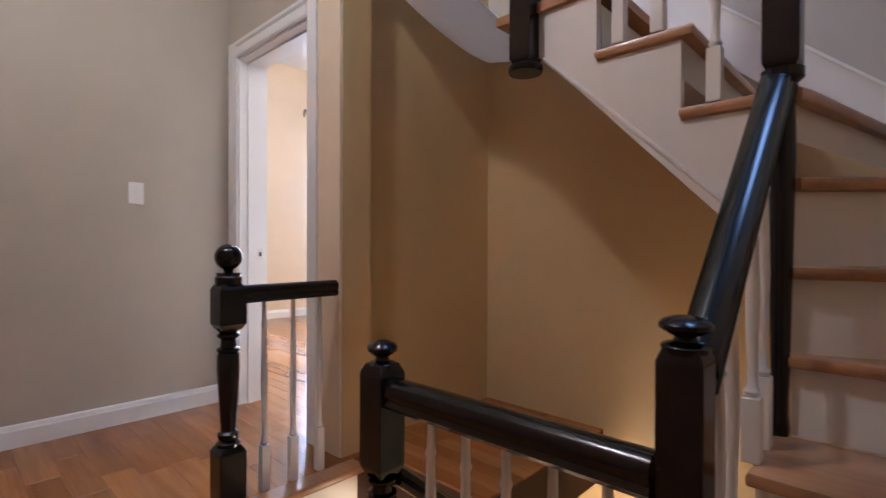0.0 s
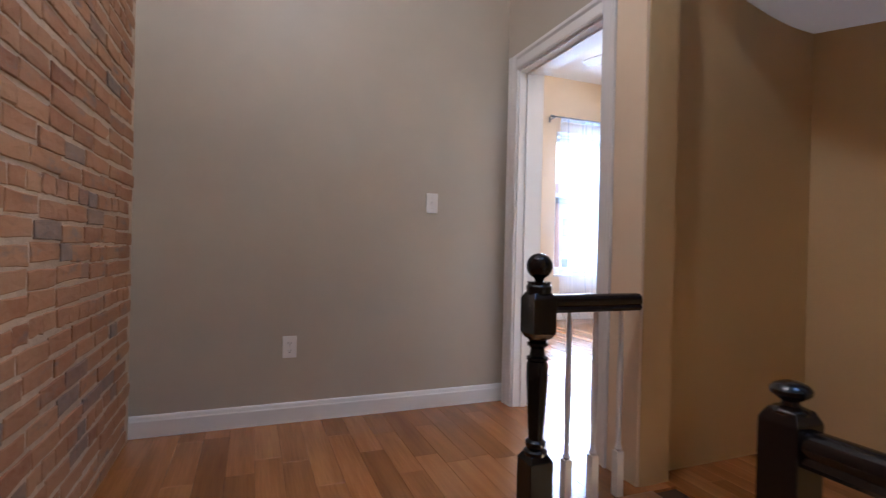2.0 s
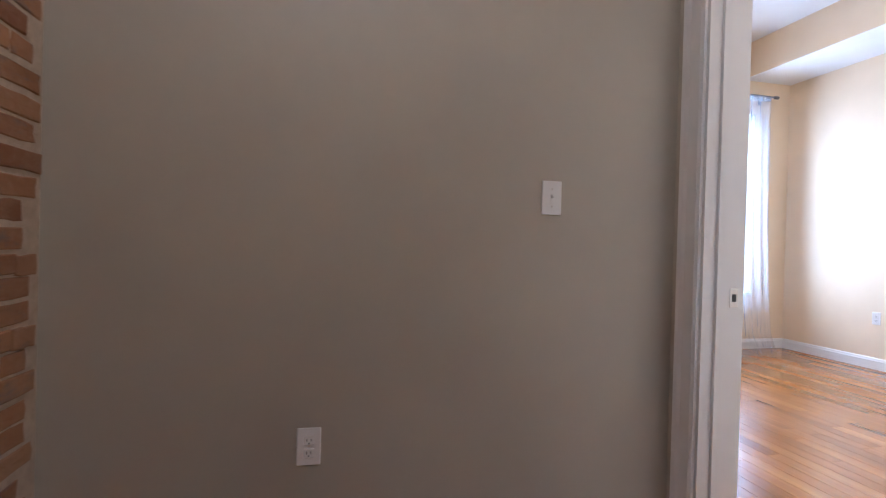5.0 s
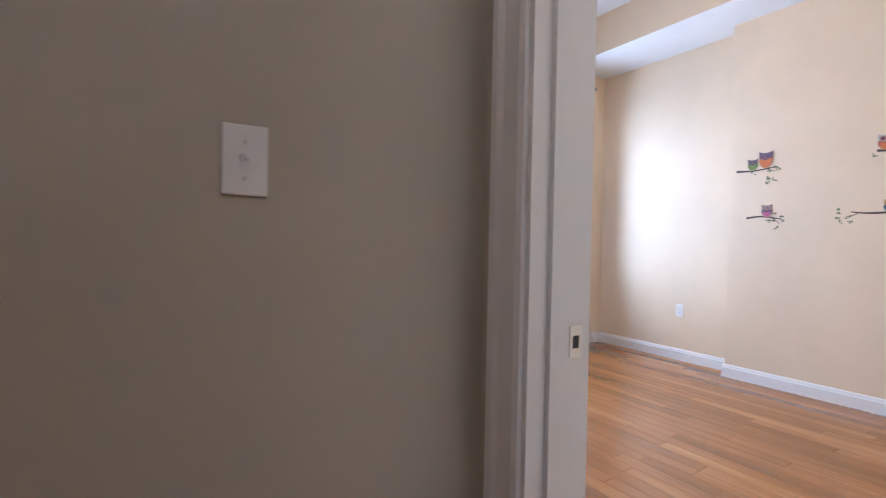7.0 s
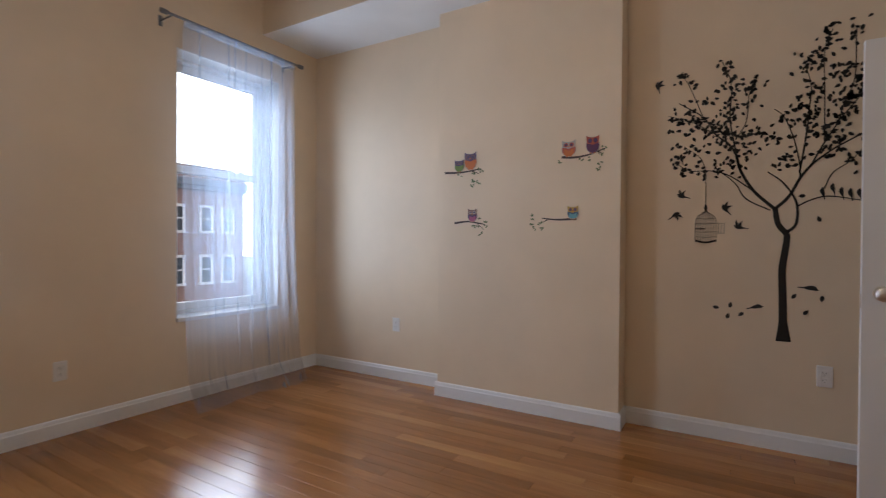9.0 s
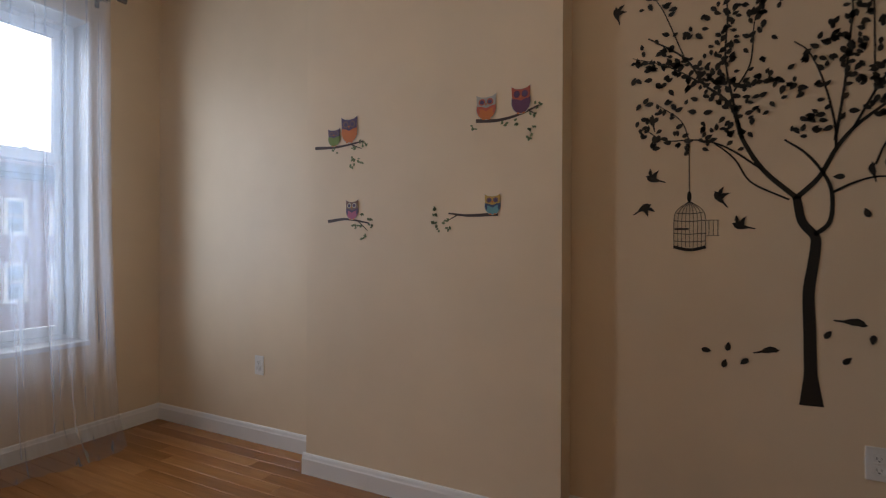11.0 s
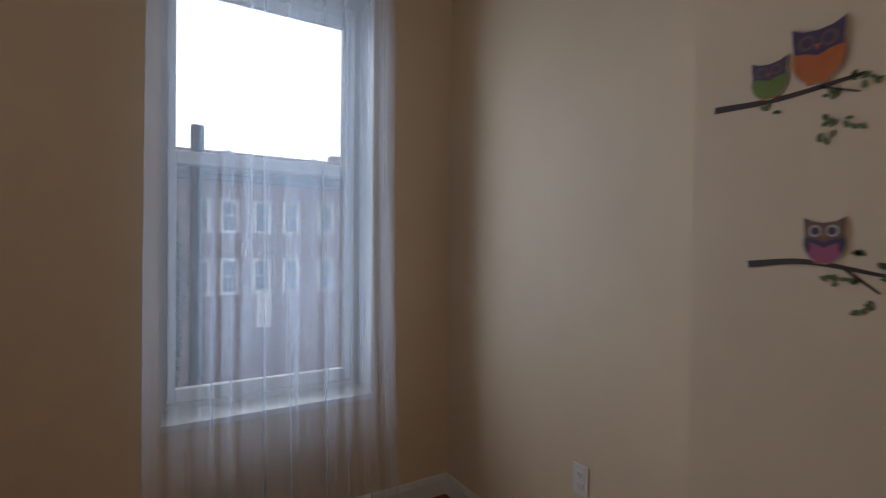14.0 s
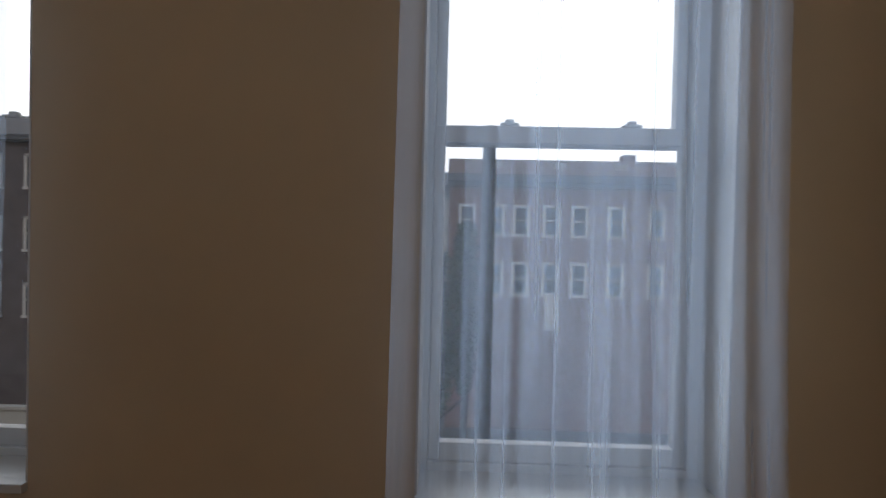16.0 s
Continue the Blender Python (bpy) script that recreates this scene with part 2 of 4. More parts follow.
def tube(bm, pts, radius, seg=10):
    pts = [Vector(p) for p in pts]
    rings = []
    for i, p in enumerate(pts):
        d = (pts[min(i + 1, len(pts) - 1)] - pts[max(i - 1, 0)]).normalized()
        s = d.cross(Vector((0, 0, 1)) if abs(d.z) < 0.95 else Vector((1, 0, 0))).normalized()
        u = s.cross(d)
        rings.append([bm.verts.new(p + radius * (math.cos(2 * math.pi * k / seg) * s + math.sin(2 * math.pi * k / seg) * u)) for k in range(seg)])
    for a, b in zip(rings, rings[1:]):
        for k in range(seg):
            bm.faces.new((a[k], a[(k + 1) % seg], b[(k + 1) % seg], b[k]))
    bm.faces.new(rings[0][::-1]), bm.faces.new(rings[-1])


def mesh_of(name, bm, mat, smooth=False):
    bmesh.ops.recalc_face_normals(bm, faces=bm.faces)
    me = bpy.data.meshes.new(name)
    bm.to_mesh(me)
    bm.free()
    me.materials.append(mat)
    if smooth:
        for p in me.polygons:
            p.use_smooth = True
        me.set_sharp_from_angle(angle=radians(38))
    return me


def part(name, bm, mat, parent, label="", smooth=False):
    ob = new(name, mesh_of(name, bm, mat, smooth))
    ob.parent = parent
    if label:
        tagged(ob, label)
    return ob


def thing(name, label, category, group="", at=(0, 0, 0)):
    ob = new(name)
    ob.empty_display_size = 0.1
    ob.location = at
    return tagged(ob, label, category, group)


def setting(name, mat, boxes, label="", bevel=0.0):
    bm = bmesh.new()
    for b in boxes:
        box(bm, *b, bevel)
    return tagged(new(name, mesh_of(name, bm, mat)), label, kind="structure")


# ---- walls, floors, ceilings ----
setting("wall_brick_backing", MORTAR, [(XB - 0.3, YBACK - 0.15, -0.25, XB - 0.0032, YG, H)], "lime mortar bed behind the exposed brickwork")
setting("wall_grey", GREIGE, [(XB - 0.3, YG, -0.25, XD1, YG + 0.12, H)], "greige painted landing wall with white baseboard")
setting("wall_door", GREIGE, [(XD0, DY1, 0, XD1, YG, H), (XD0, 1.93, -0.25, XD1, DY0, H), (XD0, DY0, DZ, XD1, DY1, H)],
        "greige painted wall with the bedroom doorway")
setting("wall_stairwell_side", TAN, [(XD1, YS0, -2.8, XS + 0.1, YS1, H + 2.4)], "tan painted wall beside the stairs down")
setting("wall_stairwell_return", TAN, [(XD0, 1.926, -2.8, XD1 + 0.004, 1.93, H)], "tan painted end of the doorway wall")
SLOPE = [(YBACK, 0.40), (-0.2, 0.50), (0.93, 1.60), (1.56, 2.10), (YS0, 2.30)]
for wall_name, wall_mat, wall_label, rim in (("wall_stairwell_far", TAN, "tan painted wall behind the stairs down", [(YS0, -2.8), (YBACK, -2.8)]),
                                             ("wall_stair_upper", GREIGE, "greige painted wall above the winding stairs", [(YS0, H + 2.4), (YBACK, H + 2.4)])):
    bm = bmesh.new()
    prism(bm, SLOPE + rim, 'x', XS, XS + 0.1)
    tagged(new(wall_name, mesh_of(wall_name, bm, wall_mat)), wall_label, kind="structure")
setting("wall_stair_back", TAN, [(XB - 0.3, YBACK - 0.15, -2.8, XS + 0.1, YBACK, H + 2.4)], "tan painted wall behind the lowest stairs")
setting("wall_bedroom_stair_side", CREAM, [(XD1, YS1, 0, XS + 0.1, YS1 + 0.012, H), (XS + 0.1, YR, 0, XS + 0.112, YS1 + 0.012, H)], "cream painted bedroom wall beside the stairwell")
setting("wall_bedroom_near", CREAM, [(XS + 0.1, YR - 0.12, 0, XT, YR, H)], "cream painted bedroom wall with a door standing open")
setting("wall_bedroom_left", CREAM, [(XB - 0.3, YG + 0.12, 0, XB - 0.1, YW, H)], "cream painted bedroom end wall")
setting("wall_bedroom_back", CREAM, [(XB - 0.1, YG + 0.12, 0, XD1, YG + 0.132, H), (XD1, YS1 + .012, DZ, XD1 + 0.012, YG + .132, H),
                                     (XD1, DY1, 0, XD1 + 0.012, YG + .132, DZ), (XD1, YS1 + .012, 0, XD1 + 0.012, DY0, DZ)], "cream painted back of the landing wall")
setting("wall_tree", CREAM, [(XT, YR - 0.12, 0, XT + 0.2, YWO, H)], "cream painted bedroom wall carrying the tree decal")
setting("chimney_breast", CREAM, [(XO, CY0, 0, XT, CY1, BEAM_Z)], "cream painted chimney breast carrying the owl decals")
setting("ceiling_beam", CREAM, [(BEAM_X, YR, BEAM_Z + 0.004, XT, YW, H)], "cream painted dropped beam along the ceiling")
setting("beam_underside", CEILING, [(BEAM_X, YR, BEAM_Z, XT, YW, BEAM_Z + 0.004)], "white painted underside of the dropped beam")
setting("wall_window", CREAM, [(XB - 0.3, YW, 0, WX[0][0], YWO, H), (WX[0][1], YW, 0, WX[1][0], YWO, H), (WX[1][1], YW, 0, XT, YWO, H),
                               *[(a, YW, 0, b, YWO, WZ0) for a, b in WX], *[(a, YW, WZ1, b, YWO, H) for a, b in WX]],
        "cream painted outer wall with two sash windows")
setting("facade_outside", BRICKS_FAR, [(XB - 0.3, YWO, GROUND, WX[0][0], YWO + .01, H + .6), (WX[0][1], YWO, GROUND, WX[1][0], YWO + .01, H + .6), (WX[1][1], YWO, GROUND, XT + .2, YWO + .01, H + .6)],
        "brick outer face of the house")
setting("ceiling", CEILING, [(XB - 0.3, YG - 0.0, H, XT + 0.2, YWO, H + 0.12), (XS + 0.1, YR - 0.12, H, XT + 0.2, YG, H + 0.12), (XD0, YS0, H, XS + 0.1, YG, H + 0.12),
                             (XB - 0.3, 1.2, H, XD0, YG, H + 0.12)], "white painted ceiling")
setting("ceiling_upper_hall", CEILING, [(XB - 0.3, YBACK - .15, H + 2.4, XS + 0.1, 2.2, H + 2.5), (XB - .3, 1.2, H + .12, XS + .1, 1.25, H + 2.4), (XB - .3, YBACK, H, XB - .1, 1.2, H + 2.4)], "white painted ceiling over the open stairwell")
setting("floor", SUBFLOOR, [(XB - 0.012, YBACK, -0.25, 1.03, YG, -0.012), (1.03, 1.83, -0.25, XD1, YG, -0.012), (XD1, YR, -0.25, XT, YW, -0.012), (XB - 0.1, YG + 0.12, -0.25, XD1, YW, -0.012)],
        "subfloor showing as dark joints between oak strips")
# The lower floor takes the dark joint colour in place of shade.
setting("floor_below", SUBFLOOR, [(XB - .3, YBACK, -2.8, XS, YS0, -2.7)], "floor at the foot of the stairs down, dimness in its colour")


def board_profile(h, d):
    return [(0, 0), (d, 0), (d, h * 0.74), (d * 0.8, h * 0.80), (d * 0.62, h * 0.93), (d * 0.35, h), (0, h)]


def baseboard(name, x0, y0, x1, y1, nx, ny, h=0.105, d=0.016):
    """A moulded board along a wall line; (nx, ny) points into the room."""
    bm = bmesh.new()
    ends = []
    for x, y in ((x0, y0), (x1, y1)):
        ends.append([bm.verts.new((x + nx * a, y + ny * a, b)) for a, b in board_profile(h, d)])
    n = len(ends[0])
    bm.faces.new(ends[0]), bm.faces.new(ends[1][::-1])
    for k in range(n):
        bm.faces.new((ends[0][k], ends[1][k], ends[1][(k + 1) % n], ends[0][(k + 1) % n]))
    return tagged(new(name, mesh_of(name, bm, WHITE)), "white painted moulded baseboard", kind="structure")


baseboard("baseboard_landing", XB, YG, XD0, YG, 0, -1)
baseboard("baseboard_window_wall", XB - .1, YW, XT, YW, 0, -1)
baseboard("baseboard_alcove", XT, CY1, XT, YW - 0.016, -1, 0)
baseboard("baseboard_chimney_side", XO, CY1, XT - .016, CY1, 0, 1)
baseboard("baseboard_chimney", XO, CY0 - 0.016, XO, CY1 + 0.016, -1, 0)
baseboard("baseboard_chimney_return", XO, CY0, XT - .016, CY0, 0, -1)
baseboard("baseboard_tree_wall", XT, YR, XT, CY0, -1, 0)
baseboard("baseboard_near_wall", XS + .112, YR, XT - .016, YR, 0, 1)


# ---- doorway ----
def casing(name, x, nx):
    bm = bmesh.new()
    w, d = 0.091, 0.018
    y0, y1 = DY0 + 0.006, DY1 - 0.006
    prof = [(0, 0.7 * d), (0.012, d), (0.06, 0.85 * d), (0.074, 1.25 * d), (w, 1.25 * d), (w, 0), (0, 0)]
    for s, y in ((-1, y0), (1, y1)):
        prism(bm, [(x + nx * b, y + s * a) for a, b in prof], 'z', 0.0, DZ + 0.090)
    prism(bm, [(x + nx * b, DZ - 0.006 + a) for a, b in prof], 'y', y0 + 0.0005, y1 - 0.0005)
    return tagged(new(name, mesh_of(name, bm, WHITE)), "white painted moulded door casing", kind="structure")


casing("trim_door_landing", XD0, -1)
casing("trim_door_bedroom", XD1 + 0.012, 1)
setting("door_jamb", WHITE, [(XD0 - 0.002, DY1 - 0.019, 0, XD1 + 0.014, DY1 + 0.001, DZ), (XD0 - 0.002, DY0 - 0.001, 0, XD1 + 0.014, DY0 + 0.019, DZ), (XD0 - 0.002, DY0 + .019, DZ - 0.019, XD1 + 0.014, DY1 - .019, DZ + .001),
                             (XD0 + 0.045, DY1 - 0.031, 0, XD0 + 0.08, DY1 - 0.019, DZ - .019), (XD0 + 0.045, DY0 + 0.019, 0, XD0 + 0.08, DY0 + 0.031, DZ - .019), (XD0 + .045, DY0 + .031, DZ - .031, XD0 + .08, DY1 - .031, DZ - .019)],
        "white painted door jamb with stop")
setting("corner_board", CREAM, [(XD0 - 0.014, 1.93, 0.0, XD0, 2.106, H)], "cream painted board on the wall's corner", 0.002)
sp = thing("strike_plate", "satin nickel strike plate let into the white jamb", "strike plate", at=(1.648, DY1 - 0.0205, 0.877))
bm = bmesh.new()
box(bm, -0.016, -0.001, -0.033, 0.016, 0.0012, 0.033, 0.0006)
part("plate", bm, NICKEL, sp)
bm = bmesh.new()
box(bm, -0.008, -0.0022, -0.013, 0.008, -0.0010, 0.013)
part("latch_hole", bm, DARK, sp, "dark latch hole")


# ---- stairs ----
PX, PY = 1.559, 0.321                       # pivot of the winding steps
RISE = (0.0, 0.175, 0.35, 0.526, 0.702, 0.89, 1.08, 1.27, 1.47, 1.66)
OPEN_Y = 0.33


def tread_and_riser(parent, poly, z, drop, riser=True):
    bm = bmesh.new()
    prism(bm, poly, 'z', z - 0.028, z)
    bmesh.ops.bevel(bm, geom=[e for e in bm.edges if abs(e.verts[0].co.z - e.verts[1].co.z) < 1e-5], offset=0.008, segments=2, profile=0.5, affect='EDGES')
    part("tread", bm, TREAD, parent, "worn oak tread with rounded nosing", True)


up = thing("winding_stairs", "winding stairs with oak treads and white painted risers", "stairs")
for n, x in ((1, 0.85), (2, 1.085), (3, 1.321)):
    x1 = x + 0.236
    tread_and_riser(up, [(x - 0.03, YBACK + 0.7), (x1, YBACK + 0.7), (x1, OPEN_Y + 0.02), (x - 0.03, OPEN_Y + 0.02)], RISE[n], 0)
    bm = bmesh.new()
    box(bm, x, YBACK + 0.7, 0.0 if n == 1 else RISE[n - 1], x1 + 0.3, OPEN_Y, RISE[n] - 0.029)
    part("riser", bm, STAIRWHITE, up)
FARX = XS - 0.002


def ray_from_pivot(deg):
    """Where a winder's nosing, deg from -y towards +x, meets the outer walls."""
    a = radians(deg)
    dx, dy = math.sin(a), -math.cos(a)
    s = (FARX - PX) / dx if dx > 1e-6 else 1e9
    if dy < 0:
        s = min(s, (YBACK + 0.7 - PY) / dy)
    return PX + s * dx, PY + s * dy


ANG = (0.5, 22.0, 44.0, 78.0)
CORNER = (FARX, YBACK + 0.7)
for n in range(3):
    a, b = ray_from_pivot(ANG[n]), ray_from_pivot(ANG[n + 1])
    ra = radians(ANG[n])
    off = (-0.028 * math.cos(ra), -0.028 * math.sin(ra))
    mid = [CORNER] if a[0] < FARX - 0.01 and b[0] > FARX - 0.01 else []
    poly = [(PX + off[0], PY + off[1]), (a[0] + off[0], a[1] + off[1] * (0 if a[1] < YBACK + .71 else 1)), *mid, b, (PX, PY)]
    poly = [(min(x, FARX), y) for x, y in poly]
    tread_and_riser(up, poly, RISE[4 + n], 0)
    bm = bmesh.new()
    prism(bm, [(PX, PY), a, *mid, b], 'z', RISE[3 + n], RISE[4 + n] - 0.029)
    part("riser", bm, STAIRWHITE, up)
c = ray_from_pivot(ANG[3])
YT = (PY, 0.545, 0.765, 0.985)
for n in range(2):
    z = RISE[7 + n]
    front = [(PX - 0.025, YT[n] - 0.03), (FARX, YT[n] - 0.03)] if n else [(PX - 0.025, PY - 0.02), (PX + .03, PY - 0.03), (c[0], c[1] - 0.03)]
    tread_and_riser(up, [*front, (FARX, YT[n + 1]), (PX - 0.025, YT[n + 1])], z, 0)
    bm = bmesh.new()
    foot = [(PX + 0.004, YT[n]), (FARX, YT[n])] if n else [(PX + 0.004, PY), (c[0], c[1])]
    prism(bm, [*foot, (FARX, YT[n + 1]), (PX + 0.004, YT[n + 1])], 'z', z - (0.125 if n else 0.11), z - 0.029)
    part("riser", bm, STAIRWHITE, up)
bm = bmesh.new()
box(bm, PX - .025, YT[2] - .03, RISE[9] - .028, FARX, 1.10, RISE[9])
part("tread", bm, TREAD, up)
bm = bmesh.new()
box(bm, PX + .02, YT[2], RISE[8] + .02, FARX, YT[2] + .05, RISE[9] - .052)
part("riser", bm, STAIRWHITE, up)


def under(y):
    return 1.033 + 0.94 * (y - 0.446)


bm = bmesh.new()
prof = [(PY, under(PY) - .05), (0.93, under(0.93)), (0.985, under(.93) + .03), (0.985, RISE[9] - .03), (YT[2], RISE[9] - .03), (YT[2], RISE[8] - .03), (YT[1], RISE[8] - .03), (YT[1], RISE[7] - .03), (PY, RISE[7] - .03)]
prism(bm, prof, 'x', PX - 0.012, PX + 0.014)
part("open_stringer", bm, STAIRWHITE, up, "white painted open stringer under the upper steps")
bm = bmesh.new()
tube(bm, [(PX - 0.012, y, under(y) + 0.002) for y in (0.40, 0.66, 0.93)], 0.007, 8)
part("stringer_moulding", bm, STAIRWHITE, up)
bm = bmesh.new()
prism(bm, [(0.86, 0.0), (PX, 0.0), (PX, RISE[3] - 0.03), (1.33, RISE[3] - 0.03), (1.33, RISE[2] - 0.03), (1.09, RISE[2] - 0.03), (1.09, RISE[1] - 0.03), (0.86, RISE[1] - 0.03)], 'y', OPEN_Y, OPEN_Y + 0.012)
part("side_panel", bm, STAIRWHITE, up)
# wall string that climbs with the steps along the far wall
bm = bmesh.new()
prism(bm, [(0.0, 1.10), (0.0, 1.33), (1.2, 2.37), (1.2, 2.14)], 'x', XS - 0.018, XS - 0.002)
prism(bm, [(0.0, 1.33), (0.0, 1.345), (1.2, 2.385), (1.2, 2.37)], 'x', XS - 0.026, XS - 0.002)
part("wall_string", bm, STAIRWHITE, up)

# plastered soffit under the upper steps
def soffit(name, mat, label, y0, y1, nj, ni=14):
    bm = bmesh.new()
    rows = []
    for i in range(ni + 1):
        x = PX + (XS - PX) * i / ni
        row = []
        for j in range(nj + 1):
            y = y0 + (y1 - y0) * j / nj
            z = under(min(y, 0.93)) + 0.75 * min(max(0, y - 0.93), 0.63) + 0.205 * max(0, y - 1.56)
            z += 0.30 * max(0, 2.55 - x) ** 1.6 * max(0, y - 0.93) / 1.07
            row.append(bm.verts.new((x, y, z)))
        rows.append(row)
    for r1, r2 in zip(rows, rows[1:]):
        for j in range(nj):
            bm.faces.new((r1[j], r2[j], r2[j + 1], r1[j + 1]))
    bmesh.ops.solidify(bm, geom=list(bm.faces), thickness=0.02)
    return tagged(new(name, mesh_of(name, bm, mat, True)), label, kind="structure")


soffit("stair_soffit_lower", TAN, "tan plastered soffit under the upper steps", 0.40, 0.95, 8)
soffit("stair_soffit_upper", STAIRWHITE, "white plastered curved soffit under the winding stairs", 0.95, YS0, 14)

dn = thing("stairs_down", "narrow stairs down with oak treads and white risers", "stairs", at=(0, 0, 0))
for n in range(1, 12):
    x, z = 1.03 + 0.225 * (n - 1), -0.19 * n
    if x + .25 > XS:
        break
    bm = bmesh.new()
    box(bm, x, 1.03, z - 0.028, x + 0.25, YS0 - .17, z, 0.006)
    part("tread", bm, TREAD, dn)
    bm = bmesh.new()
    box(bm, x + 0.004, 1.03, z, x + 0.016, YS0 - .17, z + 0.16)
    part("riser", bm, STAIRWHITE, dn)
bm = bmesh.new()
prism(bm, [(1.03, -0.02), (1.03, -0.45), (XS - .01, -1.75), (XS - .01, -1.3)], 'y', 1.0, 1.03)
prism(bm, [(1.03, -0.02), (1.03, -0.45), (XS - .01, -1.75), (XS - .01, -1.3)], 'y', YS0 - .17, YS0 - .13)
part("stringer", bm, STAIRWHITE, dn)
setting("landing_fascia", STAIRWHITE, [(1.03, 0.33, -0.25, 1.042, 1.83, -0.03), (1.03, 1.818, -0.25, XD0, 1.83, -0.03)], "white painted fascia at the landing's edge")
bm = bmesh.new()
box(bm, 0.98, 0.36, -0.03, 1.075, 1.8, 0.002, 0.009)
box(bm, 0.98, 1.795, -0.03, XD0 + 0.03, 1.89, 0.0025, 0.009)
tagged(new("trim_landing_nosing", mesh_of("trim_landing_nosing", bm, TREAD)), "oak nosing along the landing's edge", kind="structure")


# ---- newels, rails and balusters ----
def newel(label, x, y, z0, blocks, turned, cap):
    """Square blocks of (z0, z1, half width), turned lengths and a turned cap, all in gloss black."""
    ob = thing("newel_post", label, "newel post", "newel posts", (x, y, z0))
    for a, b, w in blocks:
        bm = bmesh.new()
        c = min(0.022, (b - a) * 0.2)
        lathe(bm, [(a, w * 0.72 * 1.414), (a + c, w * 1.414), (b - c, w * 1.414), (b, w * 0.72 * 1.414)], seg=4)
        bmesh.ops.rotate(bm, verts=bm.verts, cent=(0, 0, 0), matrix=Matrix.Rotation(radians(45), 3, 'Z'))
        bmesh.ops.bevel(bm, geom=list(bm.edges), offset=0.003, segments=2, profile=0.5, affect='EDGES')
        part("block", bm, BLACK, ob)
    for prof in turned:
        bm = bmesh.new()
        lathe(bm, prof, seg=24)
        part("turning", bm, BLACK, ob, "", True)
    bm = bmesh.new()
    lathe(bm, cap, seg=28)
    part("cap", bm, BLACK, ob, "turned black cap", True)
    return ob


def vase(z0, z1, r):
    n = z1 - z0
    return [(z0, r * 0.95), (z0 + 0.03 * n, r), (z0 + 0.05 * n, r * 0.72), (z0 + 0.08 * n, r * 0.86), (z0 + 0.11 * n, r * 0.86), (z0 + 0.13 * n, r * 0.62), (z0 + 0.30 * n, r * 0.72),
            (z0 + 0.66 * n, r * 0.92), (z0 + 0.78 * n, r * 0.90), (z0 + 0.80 * n, r * 0.78), (z0 + 0.815 * n, r * 0.92), (z0 + 0.835 * n, r * 0.92), (z0 + 0.85 * n, r * 0.66), (z0 + 0.91 * n, r * 0.60),
            (z0 + 0.94 * n, r * 0.9), (z0 + 0.96 * n, r * 0.9), (z0 + 0.97 * n, r * 0.7), (z1, r * 0.95)]


def ball(z, r):
    out = [(z - r * 1.75, r * 0.80), (z - r * 1.62, r * 0.92), (z - r * 1.5, r * 0.86), (z - r * 1.42, r * 0.55), (z - r * 1.12, r * 0.34)]
    out += [(z + r * math.sin(a), r * math.cos(a)) for a in [radians(d) for d in range(-66, 90, 12)]]
    return out + [(z + r * 0.999, r * 0.05)]


def mushroom(z, r, k=1.0):
    return [(z + (a - z) * k, b) for a, b in ((z - 0.012, r * 0.92), (z, r), (z + 0.006, r * 0.9), (z + 0.012, r * 0.5), (z + 0.022, r * 0.42), (z + 0.030, r * 0.75), (z + 0.040, r * 1.05), (z + 0.050, r * 1.08), (z + 0.060, r * 0.9), (z + 0.068, r * 0.45), (z + 0.070, r * 0.05))]


newel("gloss black turned newel post topped by a ball", 1.02, 1.905, 0, [(0, 0.215, 0.047), (0.628, 0.795, 0.047)], [vase(0.212, 0.63, 0.042), [(0.79, 0.044), (0.815, 0.046), (0.822, 0.040), (0.832, 0.042)]], ball(0.888, 0.047))
newel("short gloss black newel post with a mushroom cap", 0.985, 1.0, 0, [(0, 0.16, 0.037), (0.415, 0.668, 0.037)], [vase(0.158, 0.418, 0.036)], mushroom(0.664, 0.032, 0.78))
newel("gloss black newel post with a flattened cap at the stair's foot", 1.0, 0.364, 0, [(0, 0.20, 0.031), (0.415, 0.797, 0.031)], [vase(0.198, 0.418, 0.036)], mushroom(0.794, 0.033, 0.62))
newel("tall gloss black newel post at the winding steps", PX - 0.012, PY + 0.017, 0.40, [(0.905, 1.50, 0.034)], [[(0.12, 0.016), (0.14, 0.019), (0.17, 0.016), (0.45, 0.021), (0.74, 0.026), (0.84, 0.024), (0.86, 0.032), (0.88, 0.027), (0.892, 0.040), (0.912, 0.040)]], mushroom(1.495, 0.034))
newel("gloss black hanging newel post under the upper steps", PX - 0.03, 0.985, 1.455, [(0.02, 0.95, 0.036)], [[(0, 0.05), (0.008, 0.054), (0.02, 0.052), (0.03, 0.038)]], mushroom(0.945, 0.034))


def rail_profile(w, h):
    pts = [(-0.30 * w, 0), (-0.5 * w, 0.18 * h), (-0.40 * w, 0.34 * h), (-0.5 * w, 0.52 * h), (-0.46 * w, 0.78 * h), (-0.26 * w, 0.96 * h), (0, h)]
    return pts + [(-a, b) for a, b in pts[-2::-1]]


